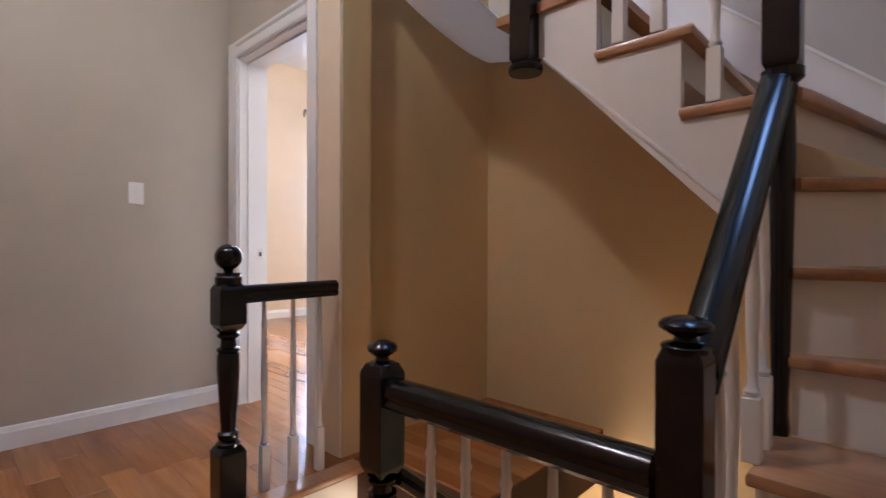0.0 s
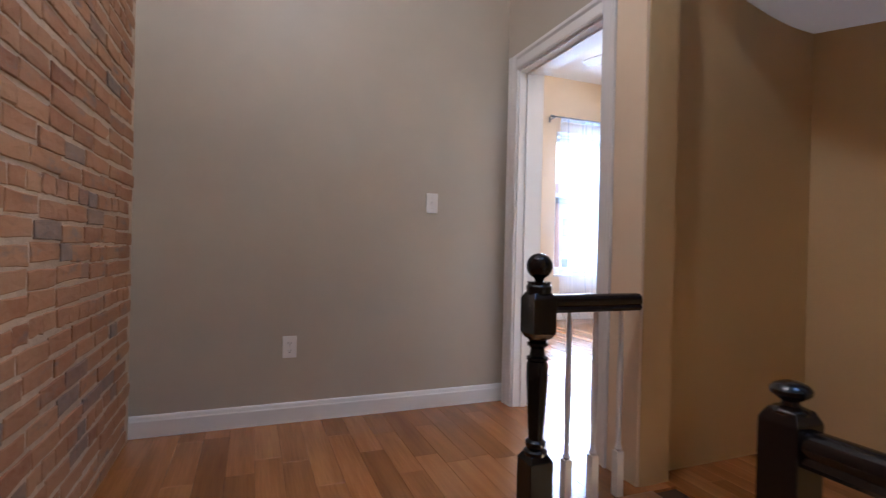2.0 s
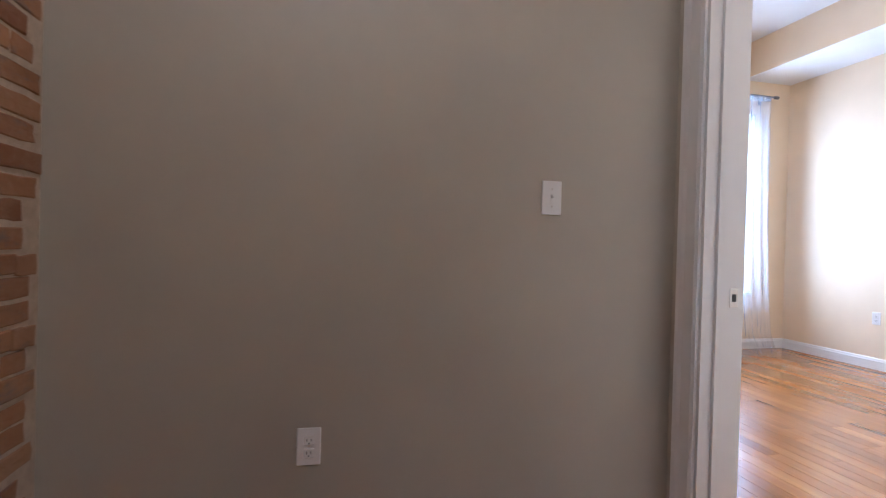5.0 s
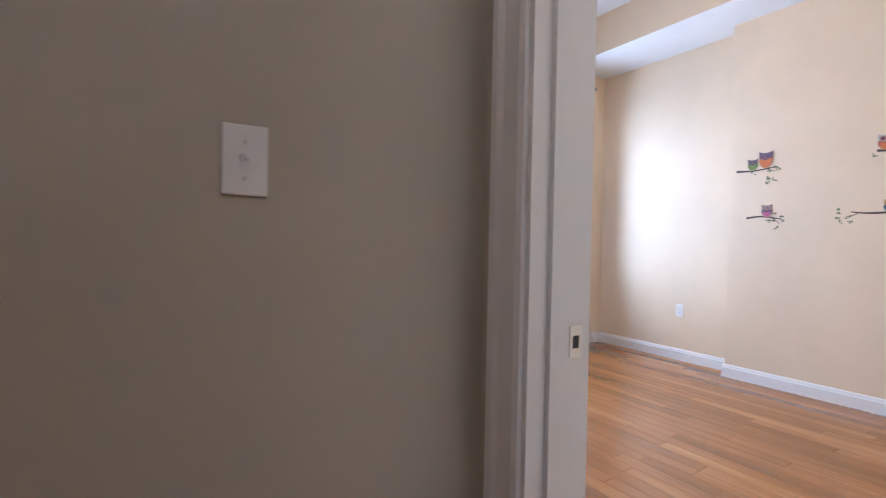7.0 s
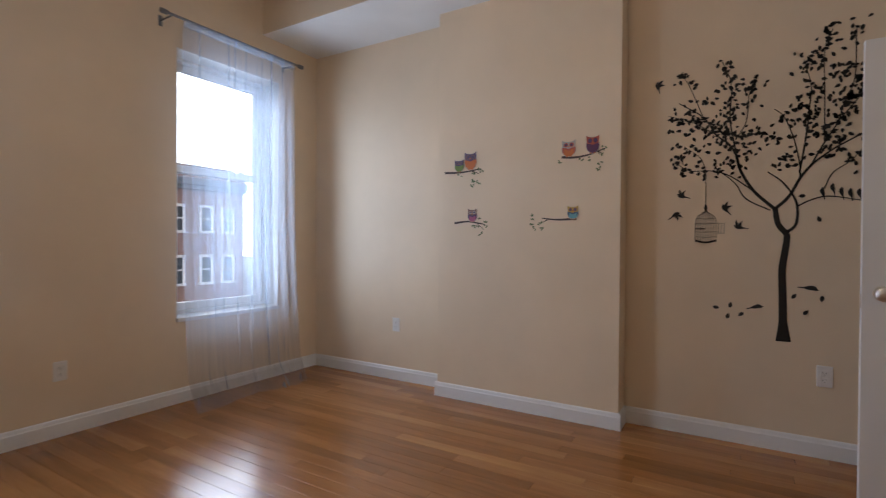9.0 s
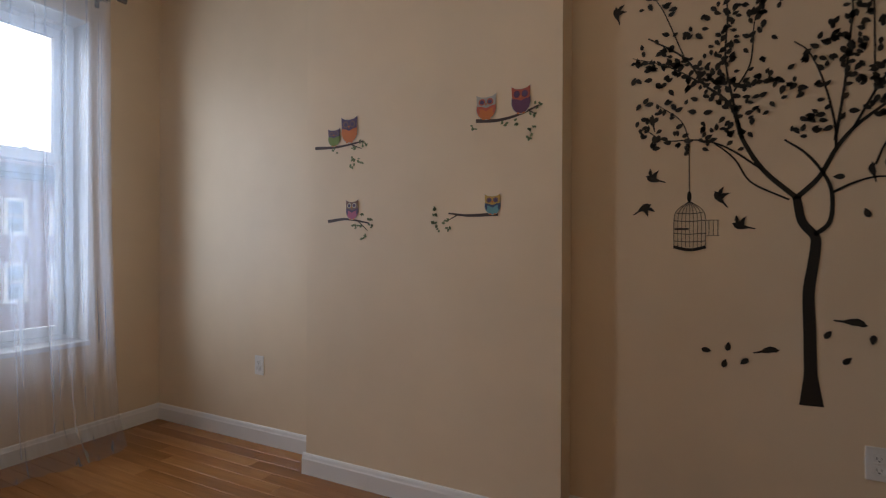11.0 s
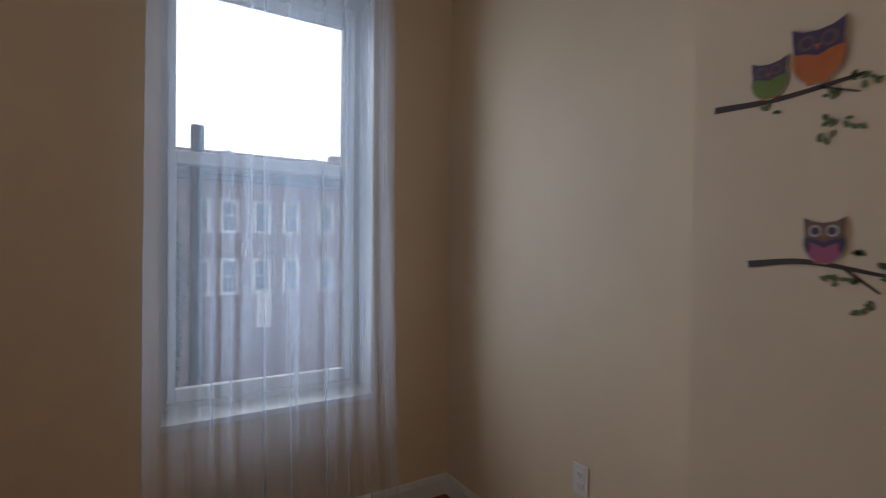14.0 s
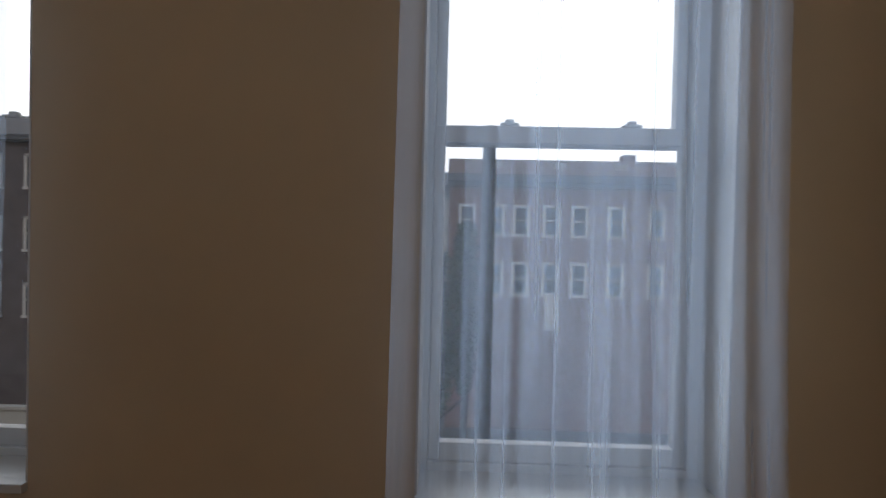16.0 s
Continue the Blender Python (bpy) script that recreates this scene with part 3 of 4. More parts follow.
def handrail(label, a, b, w=0.06, h=0.066):
    a, b = Vector(a), Vector(b)
    ob = thing("handrail", label, "handrail", "handrails", a)
    side = (b - a).cross(Vector((0, 0, 1))).normalized()
    upv = Vector((0, 0, 1))
    bm = bmesh.new()
    ends = [[bm.verts.new(p - a + side * s + upv * (t - h)) for s, t in rail_profile(w, h)] for p in (a, b)]
    n = len(ends[0])
    bm.faces.new(ends[0]), bm.faces.new(ends[1][::-1])
    for k in range(n):
        bm.faces.new((ends[0][k], ends[1][k], ends[1][(k + 1) % n], ends[0][(k + 1) % n]))
    part("rail", bm, BLACK, ob, "", True)
    bm = bmesh.new()
    box(bm, -0.012, -0.012, -h + 0.004, 0.012, 0.012, -h + 0.02)
    part("fillet", bm, BLACK, ob)
    return ob


handrail("moulded gloss black handrail level beside the doorway", (1.055, 1.905, 0.785), (1.47, 1.905, 0.785))
handrail("moulded gloss black handrail level beside the stairwell", (0.99, 0.40, 0.640), (0.985, 0.962, 0.640))
handrail("gloss black handrail climbing the winding stairs", (1.035, 0.362, 0.785), (PX - 0.03, 0.346, 1.32), 0.062, 0.07)
handrail("gloss black handrail sloping down the stairwell", (1.02, 1.0, 0.44), (2.2, 1.0, -0.55), 0.055, 0.06)
handrail("gloss black handrail above the upper steps", (PX - 0.02, 0.375, 1.74), (PX - 0.03, 0.95, 2.30), 0.055, 0.06)


def baluster(h):
    """Turned white baluster with square foot."""
    ob = thing("baluster", "white painted turned baluster", "baluster", "stair balusters")
    bm = bmesh.new()
    q = 0.24 * h
    lathe(bm, [(q, 0.010), (q + 0.012, 0.015), (q + 0.022, 0.010), (q + 0.05, 0.009), (q + 0.35 * h, 0.0125), (h * 0.86, 0.009), (h * 0.88, 0.012), (h * 0.90, 0.009), (h, 0.008)], seg=10)
    part("shaft", bm, STAIRWHITE, ob, "", True)
    bm = bmesh.new()
    box(bm, -0.016, -0.016, 0, 0.016, 0.016, q + 0.002, 0.002)
    part("foot", bm, STAIRWHITE, ob)
    return ob


def balusters(h, spots):
    first = baluster(h)
    first.location = spots[0]
    for p in spots[1:]:
        copy_thing(first, pose(*p))


balusters(0.719, [(1.155, 1.905, 0.0), (1.275, 1.905, 0.0), (1.395, 1.905, 0.0)])
balusters(0.574, [(0.99, 0.47 + 0.095 * k, 0.0) for k in range(5)])
balusters(0.44, [(1.115, 0.352, RISE[2])])
balusters(0.525, [(1.20, 0.352, RISE[2])])
balusters(0.505, [(1.35, 0.352, RISE[3]), ])
balusters(0.595, [(1.44, 0.352, RISE[3]), ])
balusters(0.52, [(PX - 0.01, 0.47, RISE[7])])
balusters(0.50, [(PX - 0.01, 0.60, RISE[8]), (PX - 0.01, 0.70, RISE[8])])
balusters(0.50, [(PX - 0.01, 0.80, RISE[9] - .03)])
first = baluster(0.62)
first.location = (1.15, 1.0, -0.30)
for k in range(1, 7):
    copy_thing(first, pose(1.15 + 0.13 * k, 1.0, -0.30 - 0.109 * k))


# ---- windows ----
def sash_window(n, x0, x1):
    ob = tagged(new("window_%d" % n), "white double-hung sash window in a deep reveal", kind="structure")
    ob.location = (x0, YW, WZ0)
    w, h, mid = x1 - x0, WZ1 - WZ0, 1.70 - WZ0
    bm = bmesh.new()
    f = 0.026
    for b in ((0, .16, 0, f, YWO - YW, h), (w - f - 0.016, .16, 0, w, YWO - YW, h), (f, .16, h - f, w - f - 0.016, YWO - YW, h), (f, .16, 0, w - f - 0.016, YWO - YW, 0.03)):
        box(bm, *b, 0.002)
    part("window_frame", bm, WHITE, ob)
    bm = bmesh.new()
    box(bm, -0.0, -0.022, -0.024, w, 0.2, 0.004, 0.003)
    part("window_sill", bm, WHITE, ob)
    for name, y, z0, z1 in (("lower_sash", 0.175, 0.03, mid + 0.03), ("upper_sash", 0.225, mid - 0.025, h - f)):
        bm = bmesh.new()
        s = 0.036
        a, b = f + 0.001, w - f - 0.017
        for q in ((a, y, z0, a + s, y + 0.04, z1), (b - s, y, z0, b, y + 0.04, z1), (a + s, y, z1 - 0.055, b - s, y + 0.04, z1), (a + s, y, z0, b - s, y + 0.04, z0 + 0.06)):
            box(bm, *q, 0.004)
        sash = part(name, bm, WHITE, ob)
        bm = bmesh.new()
        box(bm, a + s - .006, y + 0.018, z0 + 0.05, b - s + .006, y + 0.022, z1 - 0.05)
        pane = part("pane", bm, GLASS, sash, "clear window pane")
        pane.visible_shadow = False
        if name == "lower_sash":
            for cx in (0.30 * w, 0.74 * w):
                bm = bmesh.new()
                box(bm, cx - 0.03, y + 0.002, z1, cx + 0.03, y + 0.038, z1 + 0.012, 0.004)
                box(bm, cx - 0.014, y + 0.008, z1 + 0.010, cx + 0.014, y + 0.03, z1 + 0.024, 0.004)
                part("sash_lock", bm, WHITE, sash)
    return ob


for n, (a, b) in enumerate(WX):
    sash_window(n + 1, a, b)
    bm = bmesh.new()
    for q in ((a, YW - .001, WZ0 + .004, a + .006, YW + .16, WZ1), (b - .006, YW - .001, WZ0 + .004, b, YW + .16, WZ1), (a + .006, YW - .001, WZ1 - .006, b - .006, YW + .16, WZ1)):
        box(bm, *q)
    tagged(new("trim_window_reveal_%d" % (n + 1), mesh_of("reveal", bm, WHITE)), "white painted window reveal", kind="structure")


# ---- curtains ----
YC = 5.79


def curtain(x0, x1, top, seed):
    rnd = random.Random(seed)
    ob = thing("sheer_curtain", "sheer white voile curtain hanging to the floor from its rod", "curtain", "sheer curtains", (0, YC, 0))
    ph = [rnd.uniform(0, 6.28) for _ in range(6)]
    bm = bmesh.new()
    NU, NV = 220, 40
    rows = []
    for j in range(NV + 1):
        v = j / NV
        z = top * (1 - v)
        row = []
        for i in range(NU + 1):
            u = i / NU
            spread = 0.02 * math.sin(v * 2.2) * (u - 0.5)
            uu = u + 0.012 * math.sin(14 * u + ph[0] + 1.3 * v) + 0.006 * math.sin(37 * u + ph[1])
            amp = 0.004 + 0.007 * min(1, v * 1.6)
            fold = amp * math.sin(2 * math.pi * 11 * uu + ph[2] + 0.7 * v) + 0.2 * amp * math.sin(2 * math.pi * 23 * uu + ph[3]) + 0.35 * amp * math.sin(2 * math.pi * 4.3 * u + ph[4] + v)
            x = x0 + (x1 - x0) * (u + spread) + 0.4 * amp * math.cos(2 * math.pi * 11 * uu + ph[2])
            lay = max(0, v - 0.93) / 0.07
            y = fold - 0.11 * v ** 3 - 0.10 * lay * (0.6 + 0.4 * math.sin(9 * u + ph[5]))
            zz = max(0.004, z + 0.012 * math.sin(7 * u + ph[5]) * v ** 4)
            row.append(bm.verts.new((x, y, zz)))
        rows.append(row)
    for a, b in zip(rows, rows[1:]):
        for i in range(NU):
            bm.faces.new((a[i], a[i + 1], b[i + 1], b[i]))
    part("cloth", bm, VOILE, ob, "", True)
    bm = bmesh.new()
    box(bm, x0 + 0.01, -0.014, top - 0.03, x1 - 0.01, -0.011, top + 0.022)
    box(bm, x0 + 0.01, 0.011, top - 0.03, x1 - 0.01, 0.014, top + 0.022)
    part("rod_pocket", bm, VOILE, ob)
    return ob


def curtain_rod(x0, x1, z):
    ob = thing("curtain_rod", "thin dark steel curtain rod on wall brackets", "curtain rod", "curtain rods", (0, YC, z))
    bm = bmesh.new()
    tube(bm, [(x0, 0, 0), (x1, 0, 0)], 0.009, 12)
    part("rod", bm, STEEL, ob, "", True)
    for x in (x0, x1):
        bm = bmesh.new()
        tube(bm, [(x - 0.022, 0, 0), (x + 0.022, 0, 0)], 0.017, 12)
        part("finial", bm, STEEL, ob, "", True)
    for x in (x0 + 0.06, x1 - 0.06):
        bm = bmesh.new()
        tube(bm, [(x, 0, 0), (x, 0.10, -0.004), (x, YW - YC, -0.004)], 0.006, 8)
        box(bm, x - 0.012, YW - YC - 0.006, -0.04, x + 0.012, YW - YC, 0.03)
        part("bracket", bm, STEEL, ob)
    return ob


curtain(3.785, 4.765, 2.655, 3)
curtain_rod(3.655, 4.83, 2.675)
curtain(1.69, 2.735, 2.655, 8)
curtain_rod(1.60, 2.79, 2.675)


# ---- ceiling fan ----
fan = thing("ceiling_fan", "ceiling fan with grey blades and three lit frosted shades", "ceiling fan", at=(FAN[0], FAN[1], H - 0.15))
bm = bmesh.new()
lathe(bm, [(0.09, 0.02), (0.095, 0.06), (0.13, 0.07), (0.15, 0.07)], seg=24)
lathe(bm, [(-0.30, 0.012), (0.10, 0.012)], seg=12)
part("downrod", bm, NICKEL, fan, "", True)
bm = bmesh.new()
lathe(bm, [(-0.50, 0.05), (-0.48, 0.09), (-0.44, 0.115), (-0.36, 0.12), (-0.31, 0.09), (-0.29, 0.03)], seg=28)
part("motor_housing", bm, NICKEL, fan, "", True)
for k in range(5):
    a = k * 2 * math.pi / 5 + 0.62
    bm = bmesh.new()
    prism(bm, [(0.17, -0.05), (0.30, -0.062), (0.60, -0.066), (0.645, -0.05), (0.66, 0), (0.645, 0.05), (0.60, 0.066), (0.30, 0.062), (0.17, 0.05)], 'z', -0.446, -0.438)
    bmesh.ops.rotate(bm, verts=bm.verts, cent=(0, 0, -0.44), matrix=Matrix.Rotation(radians(11), 3, 'X'))
    bmesh.ops.rotate(bm, verts=bm.verts, cent=(0, 0, 0), matrix=Matrix.Rotation(a, 3, 'Z'))
    blade = part("blade", bm, FANWOOD, fan)
    bm = bmesh.new()
    box(bm, 0.09, -0.018, -0.456, 0.22, 0.018, -0.449, 0.002)
    bmesh.ops.rotate(bm, verts=bm.verts, cent=(0, 0, 0), matrix=Matrix.Rotation(a, 3, 'Z'))
    part("blade_iron", bm, NICKEL, fan)
for k in range(3):
    a = k * 2.094 + 0.5
    bm = bmesh.new()
    lathe(bm, [(-0.075, 0.062), (-0.05, 0.060), (-0.02, 0.045), (0.01, 0.028), (0.03, 0.02)], seg=20)
    bmesh.ops.rotate(bm, verts=bm.verts, cent=(0, 0, 0.03), matrix=Matrix.Rotation(radians(-38), 3, 'Y'))
    bmesh.ops.translate(bm, verts=bm.verts, vec=(0.075, 0, -0.55))
    bmesh.ops.rotate(bm, verts=bm.verts, cent=(0, 0, 0), matrix=Matrix.Rotation(a, 3, 'Z'))
    shade = part("shade", bm, BULB, fan, "lit frosted glass shade", True)
    shade.visible_shadow = False
for x, ln in ((0.02, 0.20), (-0.02, 0.15)):
    bm = bmesh.new()
    tube(bm, [(x, 0.01, -0.50), (x, 0.01, -0.50 - ln)], 0.0015, 6)
    lathe(bm, [(-0.50 - ln - 0.025, 0.004), (-0.50 - ln - 0.012, 0.008), (-0.50 - ln, 0.004)], x, 0.01, 10)
    part("pull_chain", bm, STEEL, fan)

lf = thing("ceiling_light", "small round frosted ceiling light, lit warm", "ceiling light", at=(0.25, 1.45, H))
bm = bmesh.new()
lathe(bm, [(-0.03, 0.12), (-0.02, 0.135), (0, 0.135)], seg=28)
part("rim", bm, NICKEL, lf, "", True)
bm = bmesh.new()
lathe(bm, [(-0.085, 0.01), (-0.08, 0.06), (-0.06, 0.10), (-0.03, 0.118)], seg=28)
dif = part("diffuser", bm, LANDGLOW, lf, "", True)
dif.visible_shadow = False


# ---- switches and outlets ----
def wall_plate(kind, label, m):
    """Built facing -y; m turns it onto its wall."""
    ob = thing("light_switch" if kind == "switch" else "wall_outlet", label, kind)
    bm = bmesh.new()
    box(bm, -0.036, -0.006, -0.058, 0.036, 0.0, 0.058, 0.003)
    part("plate", bm, PLASTIC, ob)
    if kind == "switch":
        bm = bmesh.new()
        box(bm, -0.006, -0.008, -0.013, 0.006, -0.0055, 0.013)
        part("slot", bm, PLASTIC, ob)
        bm = bmesh.new()
        box(bm, -0.0045, -0.019, 0.0, 0.0045, -0.006, 0.009, 0.0015)
        part("toggle", bm, PLASTIC, ob)
        for z in (-0.03, 0.03):
            bm = bmesh.new()
            tube(bm, [(0, -0.0072, z), (0, -0.0055, z)], 0.0035, 10)
            part("screw", bm, NICKEL, ob)
    else:
        for z in (-0.0195, 0.0195):
            bm = bmesh.new()
            box(bm, -0.0165, -0.0085, z - 0.014, 0.0165, -0.0055, z + 0.014, 0.004)
            rec = part("receptacle", bm, PLASTIC, ob)
            bm = bmesh.new()
            box(bm, -0.0075, -0.0092, z - 0.003, -0.0055, -0.008, z + 0.006)
            box(bm, 0.0055, -0.0092, z - 0.002, 0.0075, -0.008, z + 0.005)
            tube(bm, [(0, -0.0092, z - 0.0085), (0, -0.008, z - 0.0085)], 0.0025, 8)
            part("slot", bm, DARK, rec)
        bm = bmesh.new()
        tube(bm, [(0, -0.0072, 0), (0, -0.0055, 0)], 0.003, 10)
        part("screw", bm, NICKEL, ob)
    ob.matrix_world = m
    return ob


wall_plate("switch", "white toggle light switch on the greige wall", pose(1.037, YG, 1.203))
wall_plate("outlet", "white duplex outlet low on the greige wall", pose(0.252, YG, 0.40))
wall_plate("outlet", "white duplex outlet beside the window", pose(3.135, YW, 0.385))
wall_plate("outlet", "white duplex outlet in the alcove", pose(XT, 5.0, 0.465, 0, 0, -90))
wall_plate("outlet", "white duplex outlet under the tree decal", pose(XT, 2.12, 0.445, 0, 0, -90))


# ---- panelled door standing open in the bedroom ----
def panel_door(x, y_edge, w=0.76, h=2.0):
    ob = thing("panel_door", "white six-panel door standing open with a satin knob", "door", at=(x, y_edge, 0.012))
    st, th = 0.115, 0.035
    cols = ((-st - (w - 3 * st) / 2, -st), (-w + st, -w + st + (w - 3 * st) / 2))
    rows = ((0.235, 0.80), (1.0, 1.58), (1.70, h - 0.115))
    bm = bmesh.new()
    for a, b in ((-st, 0), (-w, -w + st), (-w / 2 - st / 2, -w / 2 + st / 2)):
        box(bm, 0, a, 0, th, b, h)
    for z0, z1 in ((0, rows[0][0]), (rows[0][1], rows[1][0]), (rows[1][1], rows[2][0]), (rows[2][1], h)):
        for a, b in cols:
            box(bm, 0.0003, a - .0002, z0, th - 0.0003, b + .0002, z1)
    part("frame", bm, WHITE, ob)
    for a, b in cols:
        for z0, z1 in rows:
            bm = bmesh.new()
            m1, m2 = 0.012, 0.042
            outer = [(a, z0), (b, z0), (b, z1), (a, z1)]
            for xa, sgn in ((0.0, 1), (th, -1)):
                rings = []
                for inset, dep in ((0, 0.001), (m1, 0.010), (m2, 0.003)):
                    rings.append([bm.verts.new((xa + sgn * dep, p + (inset if p == a else -inset), q + (inset if q == z0 else -inset))) for p, q in outer])
                for r1, r2 in zip(rings, rings[1:]):
                    for k in range(4):
                        bm.faces.new((r1[k], r1[(k + 1) % 4], r2[(k + 1) % 4], r2[k]))
                bm.faces.new(rings[-1])
            part("panel", bm, WHITE, ob)
    for sgn, xx in ((-1, 0.0), (1, th)):
        bm = bmesh.new()
        lathe(bm, [(0, 0.031), (0.006, 0.030), (0.010, 0.016), (0.028, 0.012), (0.036, 0.022), (0.046, 0.031), (0.060, 0.030), (0.070, 0.018), (0.072, 0.002)], seg=24)
        bmesh.ops.rotate(bm, verts=bm.verts, cent=(0, 0, 0), matrix=Matrix.Rotation(radians(90 * sgn), 3, 'Y'))
        bmesh.ops.translate(bm, verts=bm.verts, vec=(xx, -0.065, 0.945))
        part("knob", bm, NICKEL, ob, "satin nickel knob", True)
    bm = bmesh.new()
    box(bm, 0.005, -0.0005, 0.88, 0.03, 0.0015, 0.94)
    part("latch_plate", bm, NICKEL, ob)
    return ob


panel_door(4.50, 2.085)


# ---- wall decals ----
def flat(bm, pts, x, t=0.0012):
    """A thin cut-out on a wall that faces -x; pts are (y, z)."""
    prism(bm, pts, 'x', x - t, x)


def stroke(bm, pts, w0, w1, x):
    """A tapering line through pts."""
    n = len(pts)
    left, right = [], []
    for i, (y, z) in enumerate(pts):
        a, b = pts[max(i - 1, 0)], pts[min(i + 1, n - 1)]
        dy, dz = b[0] - a[0], b[1] - a[1]
        s = math.hypot(dy, dz) or 1
        w = (w0 + (w1 - w0) * i / (n - 1)) / 2
        left.append((y - dz / s * w, z + dy / s * w))
        right.append((y + dz / s * w, z - dy / s * w))
    flat(bm, left + right[::-1], x)


def curve_points(pts, per=5):
    """Catmull-Rom points through a short polyline."""
    p = [Vector((a, b)) for a, b in pts]
    p = [2 * p[0] - p[1], *p, 2 * p[-1] - p[-2]]
    out = []
    for i in range(1, len(p) - 2):
        for k in range(per):
            t = k / per
            q = 0.5 * (2 * p[i] + (p[i + 1] - p[i - 1]) * t + (2 * p[i - 1] - 5 * p[i] + 4 * p[i + 1] - p[i + 2]) * t * t + (3 * p[i] - p[i - 1] - 3 * p[i + 1] + p[i + 2]) * t ** 3)
            out.append((q.x, q.y))
    return out + [tuple(p[-2])]


def leaf(bm, y, z, size, ang, x):
    pts = []
    for a, r in ((0, 1.0), (35, 0.62), (80, 0.50), (130, 0.52), (180, 0.62), (230, 0.52), (280, 0.50), (325, 0.62)):
        t = radians(a)
        u, v = size * r * math.cos(t), size * r * 0.95 * math.sin(t)
        pts.append((y + u * math.cos(ang) - v * math.sin(ang), z + u * math.sin(ang) + v * math.cos(ang)))
    flat(bm, pts, x)


def oval(bm, y, z, ry, rz, x, ang=0.0, n=18, t=0.0012):
    c, s = math.cos(ang), math.sin(ang)
    flat(bm, [(y + ry * math.cos(2 * math.pi * k / n) * c - rz * math.sin(2 * math.pi * k / n) * s, z + ry * math.cos(2 * math.pi * k / n) * s + rz * math.sin(2 * math.pi * k / n) * c) for k in range(n)], x, t)


def along(pts, t):
    i = min(int(t * (len(pts) - 1)), len(pts) - 2)
    f = t * (len(pts) - 1) - i
    return pts[i][0] + (pts[i + 1][0] - pts[i][0]) * f, pts[i][1] + (pts[i + 1][1] - pts[i][1]) * f


XDEC = XT - 0.0012
BRANCHES = [
    ([(2.353, 1.36), (2.454, 1.466), (2.521, 1.589), (2.549, 1.695), (2.59, 1.758), (2.646, 1.809), (2.717, 1.924), (2.849, 2.025)], 0.022, 0.006),
    ([(2.454, 1.466), (2.575, 1.562), (2.672, 1.598), (2.786, 1.606), (2.86, 1.658)], 0.009, 0.004),
    ([(2.375, 1.354), (2.493, 1.424), (2.547, 1.516), (2.63, 1.596)], 0.009, 0.006),
    ([(2.521, 1.589), (2.556, 1.755), (2.578, 1.907), (2.573, 2.101), (2.622, 2.244)], 0.012, 0.004),
    ([(2.7, 1.6), (2.729, 1.679), (2.809, 1.748)], 0.006, 0.003),
    ([(2.353, 1.36), (2.288, 1.43), (2.24, 1.527), (2.192, 1.595), (2.134, 1.647), (2.065, 1.696), (1.86, 1.81)], 0.022, 0.007),
    ([(2.24, 1.527), (2.243, 1.613), (2.273, 1.758), (2.317, 1.877), (2.362, 1.925)], 0.011, 0.004),
    ([(2.243, 1.556), (2.218, 1.738), (2.201, 1.934), (2.196, 2.031), (2.228, 2.177)], 0.012, 0.004)]
MORE_BRANCHES = [
    ([(2.192, 1.595), (2.134, 1.716), (2.077, 1.821), (2.055, 1.915), (2.011, 2.045), (2.008, 2.303)], 0.011, 0.004),
    ([(2.301, 1.224), (2.256, 1.273), (2.251, 1.373), (2.276, 1.445), (2.326, 1.518), (2.39, 1.573)], 0.02, 0.007),
    ([(2.251, 1.373), (2.191, 1.405), (2.12, 1.423), (2.017, 1.405), (1.84, 1.36)], 0.011, 0.004),
    ([(2.132, 1.465), (2.098, 1.547), (2.019, 1.61), (1.964, 1.687)], 0.009, 0.003),
    ([(2.134, 1.716), (2.137, 1.967), (2.139, 2.218), (2.105, 2.322)], 0.007, 0.003),
    ([(2.55, 1.77), (2.497, 1.868), (2.485, 2.015), (2.46, 2.114)], 0.008, 0.003),
    ([(2.646, 1.809), (2.774, 1.899), (2.908, 1.954)], 0.007, 0.003),
    ([(2.717, 1.924), (2.791, 2.118), (2.835, 2.195)], 0.006, 0.003),
    ([(2.077, 1.821), (1.945, 2.008), (1.88, 2.13)], 0.007, 0.003)]
TRUNK = [(2.306, 0.615), (2.309, 0.727), (2.312, 0.871), (2.316, 1.015), (2.306, 1.102), (2.296, 1.188), (2.301, 1.224), (2.337, 1.275), (2.353, 1.365)]

rnd = random.Random(11)
tree = thing("tree_decal", "black vinyl tree decal with many leaves on the cream wall", "wall decal", at=(0, 0, 0))
bm = bmesh.new()
tp = curve_points(TRUNK, 4)
stroke(bm, tp[:5], 0.072, 0.040, XDEC)
stroke(bm, tp[4:], 0.040, 0.026, XDEC)
part("trunk", bm, INK, tree)
leaves = bmesh.new()
for pts, w0, w1 in BRANCHES + MORE_BRANCHES:
    bm = bmesh.new()
    cp = curve_points(pts)
    stroke(bm, cp, w0 * 0.82, w1 * 0.85, XDEC)
    part("branch", bm, INK, tree)
    n = max(6, int(24 * math.dist(pts[0], pts[-1]) / 0.4))
    for k in range(n):
        y, z = along(cp, rnd.uniform(0.15, 1.02) if rnd.random() < 0.6 else rnd.uniform(0.6, 1.0))
        if z < 1.585 or (y - 2.35) ** 2 < 0.008:
            continue
        y, z = y + rnd.gauss(0, 0.03), z + rnd.gauss(0, 0.026)
        leaf(leaves, y, z, rnd.uniform(0.013, 0.021), rnd.uniform(0, 6.28), XDEC - 0.002)
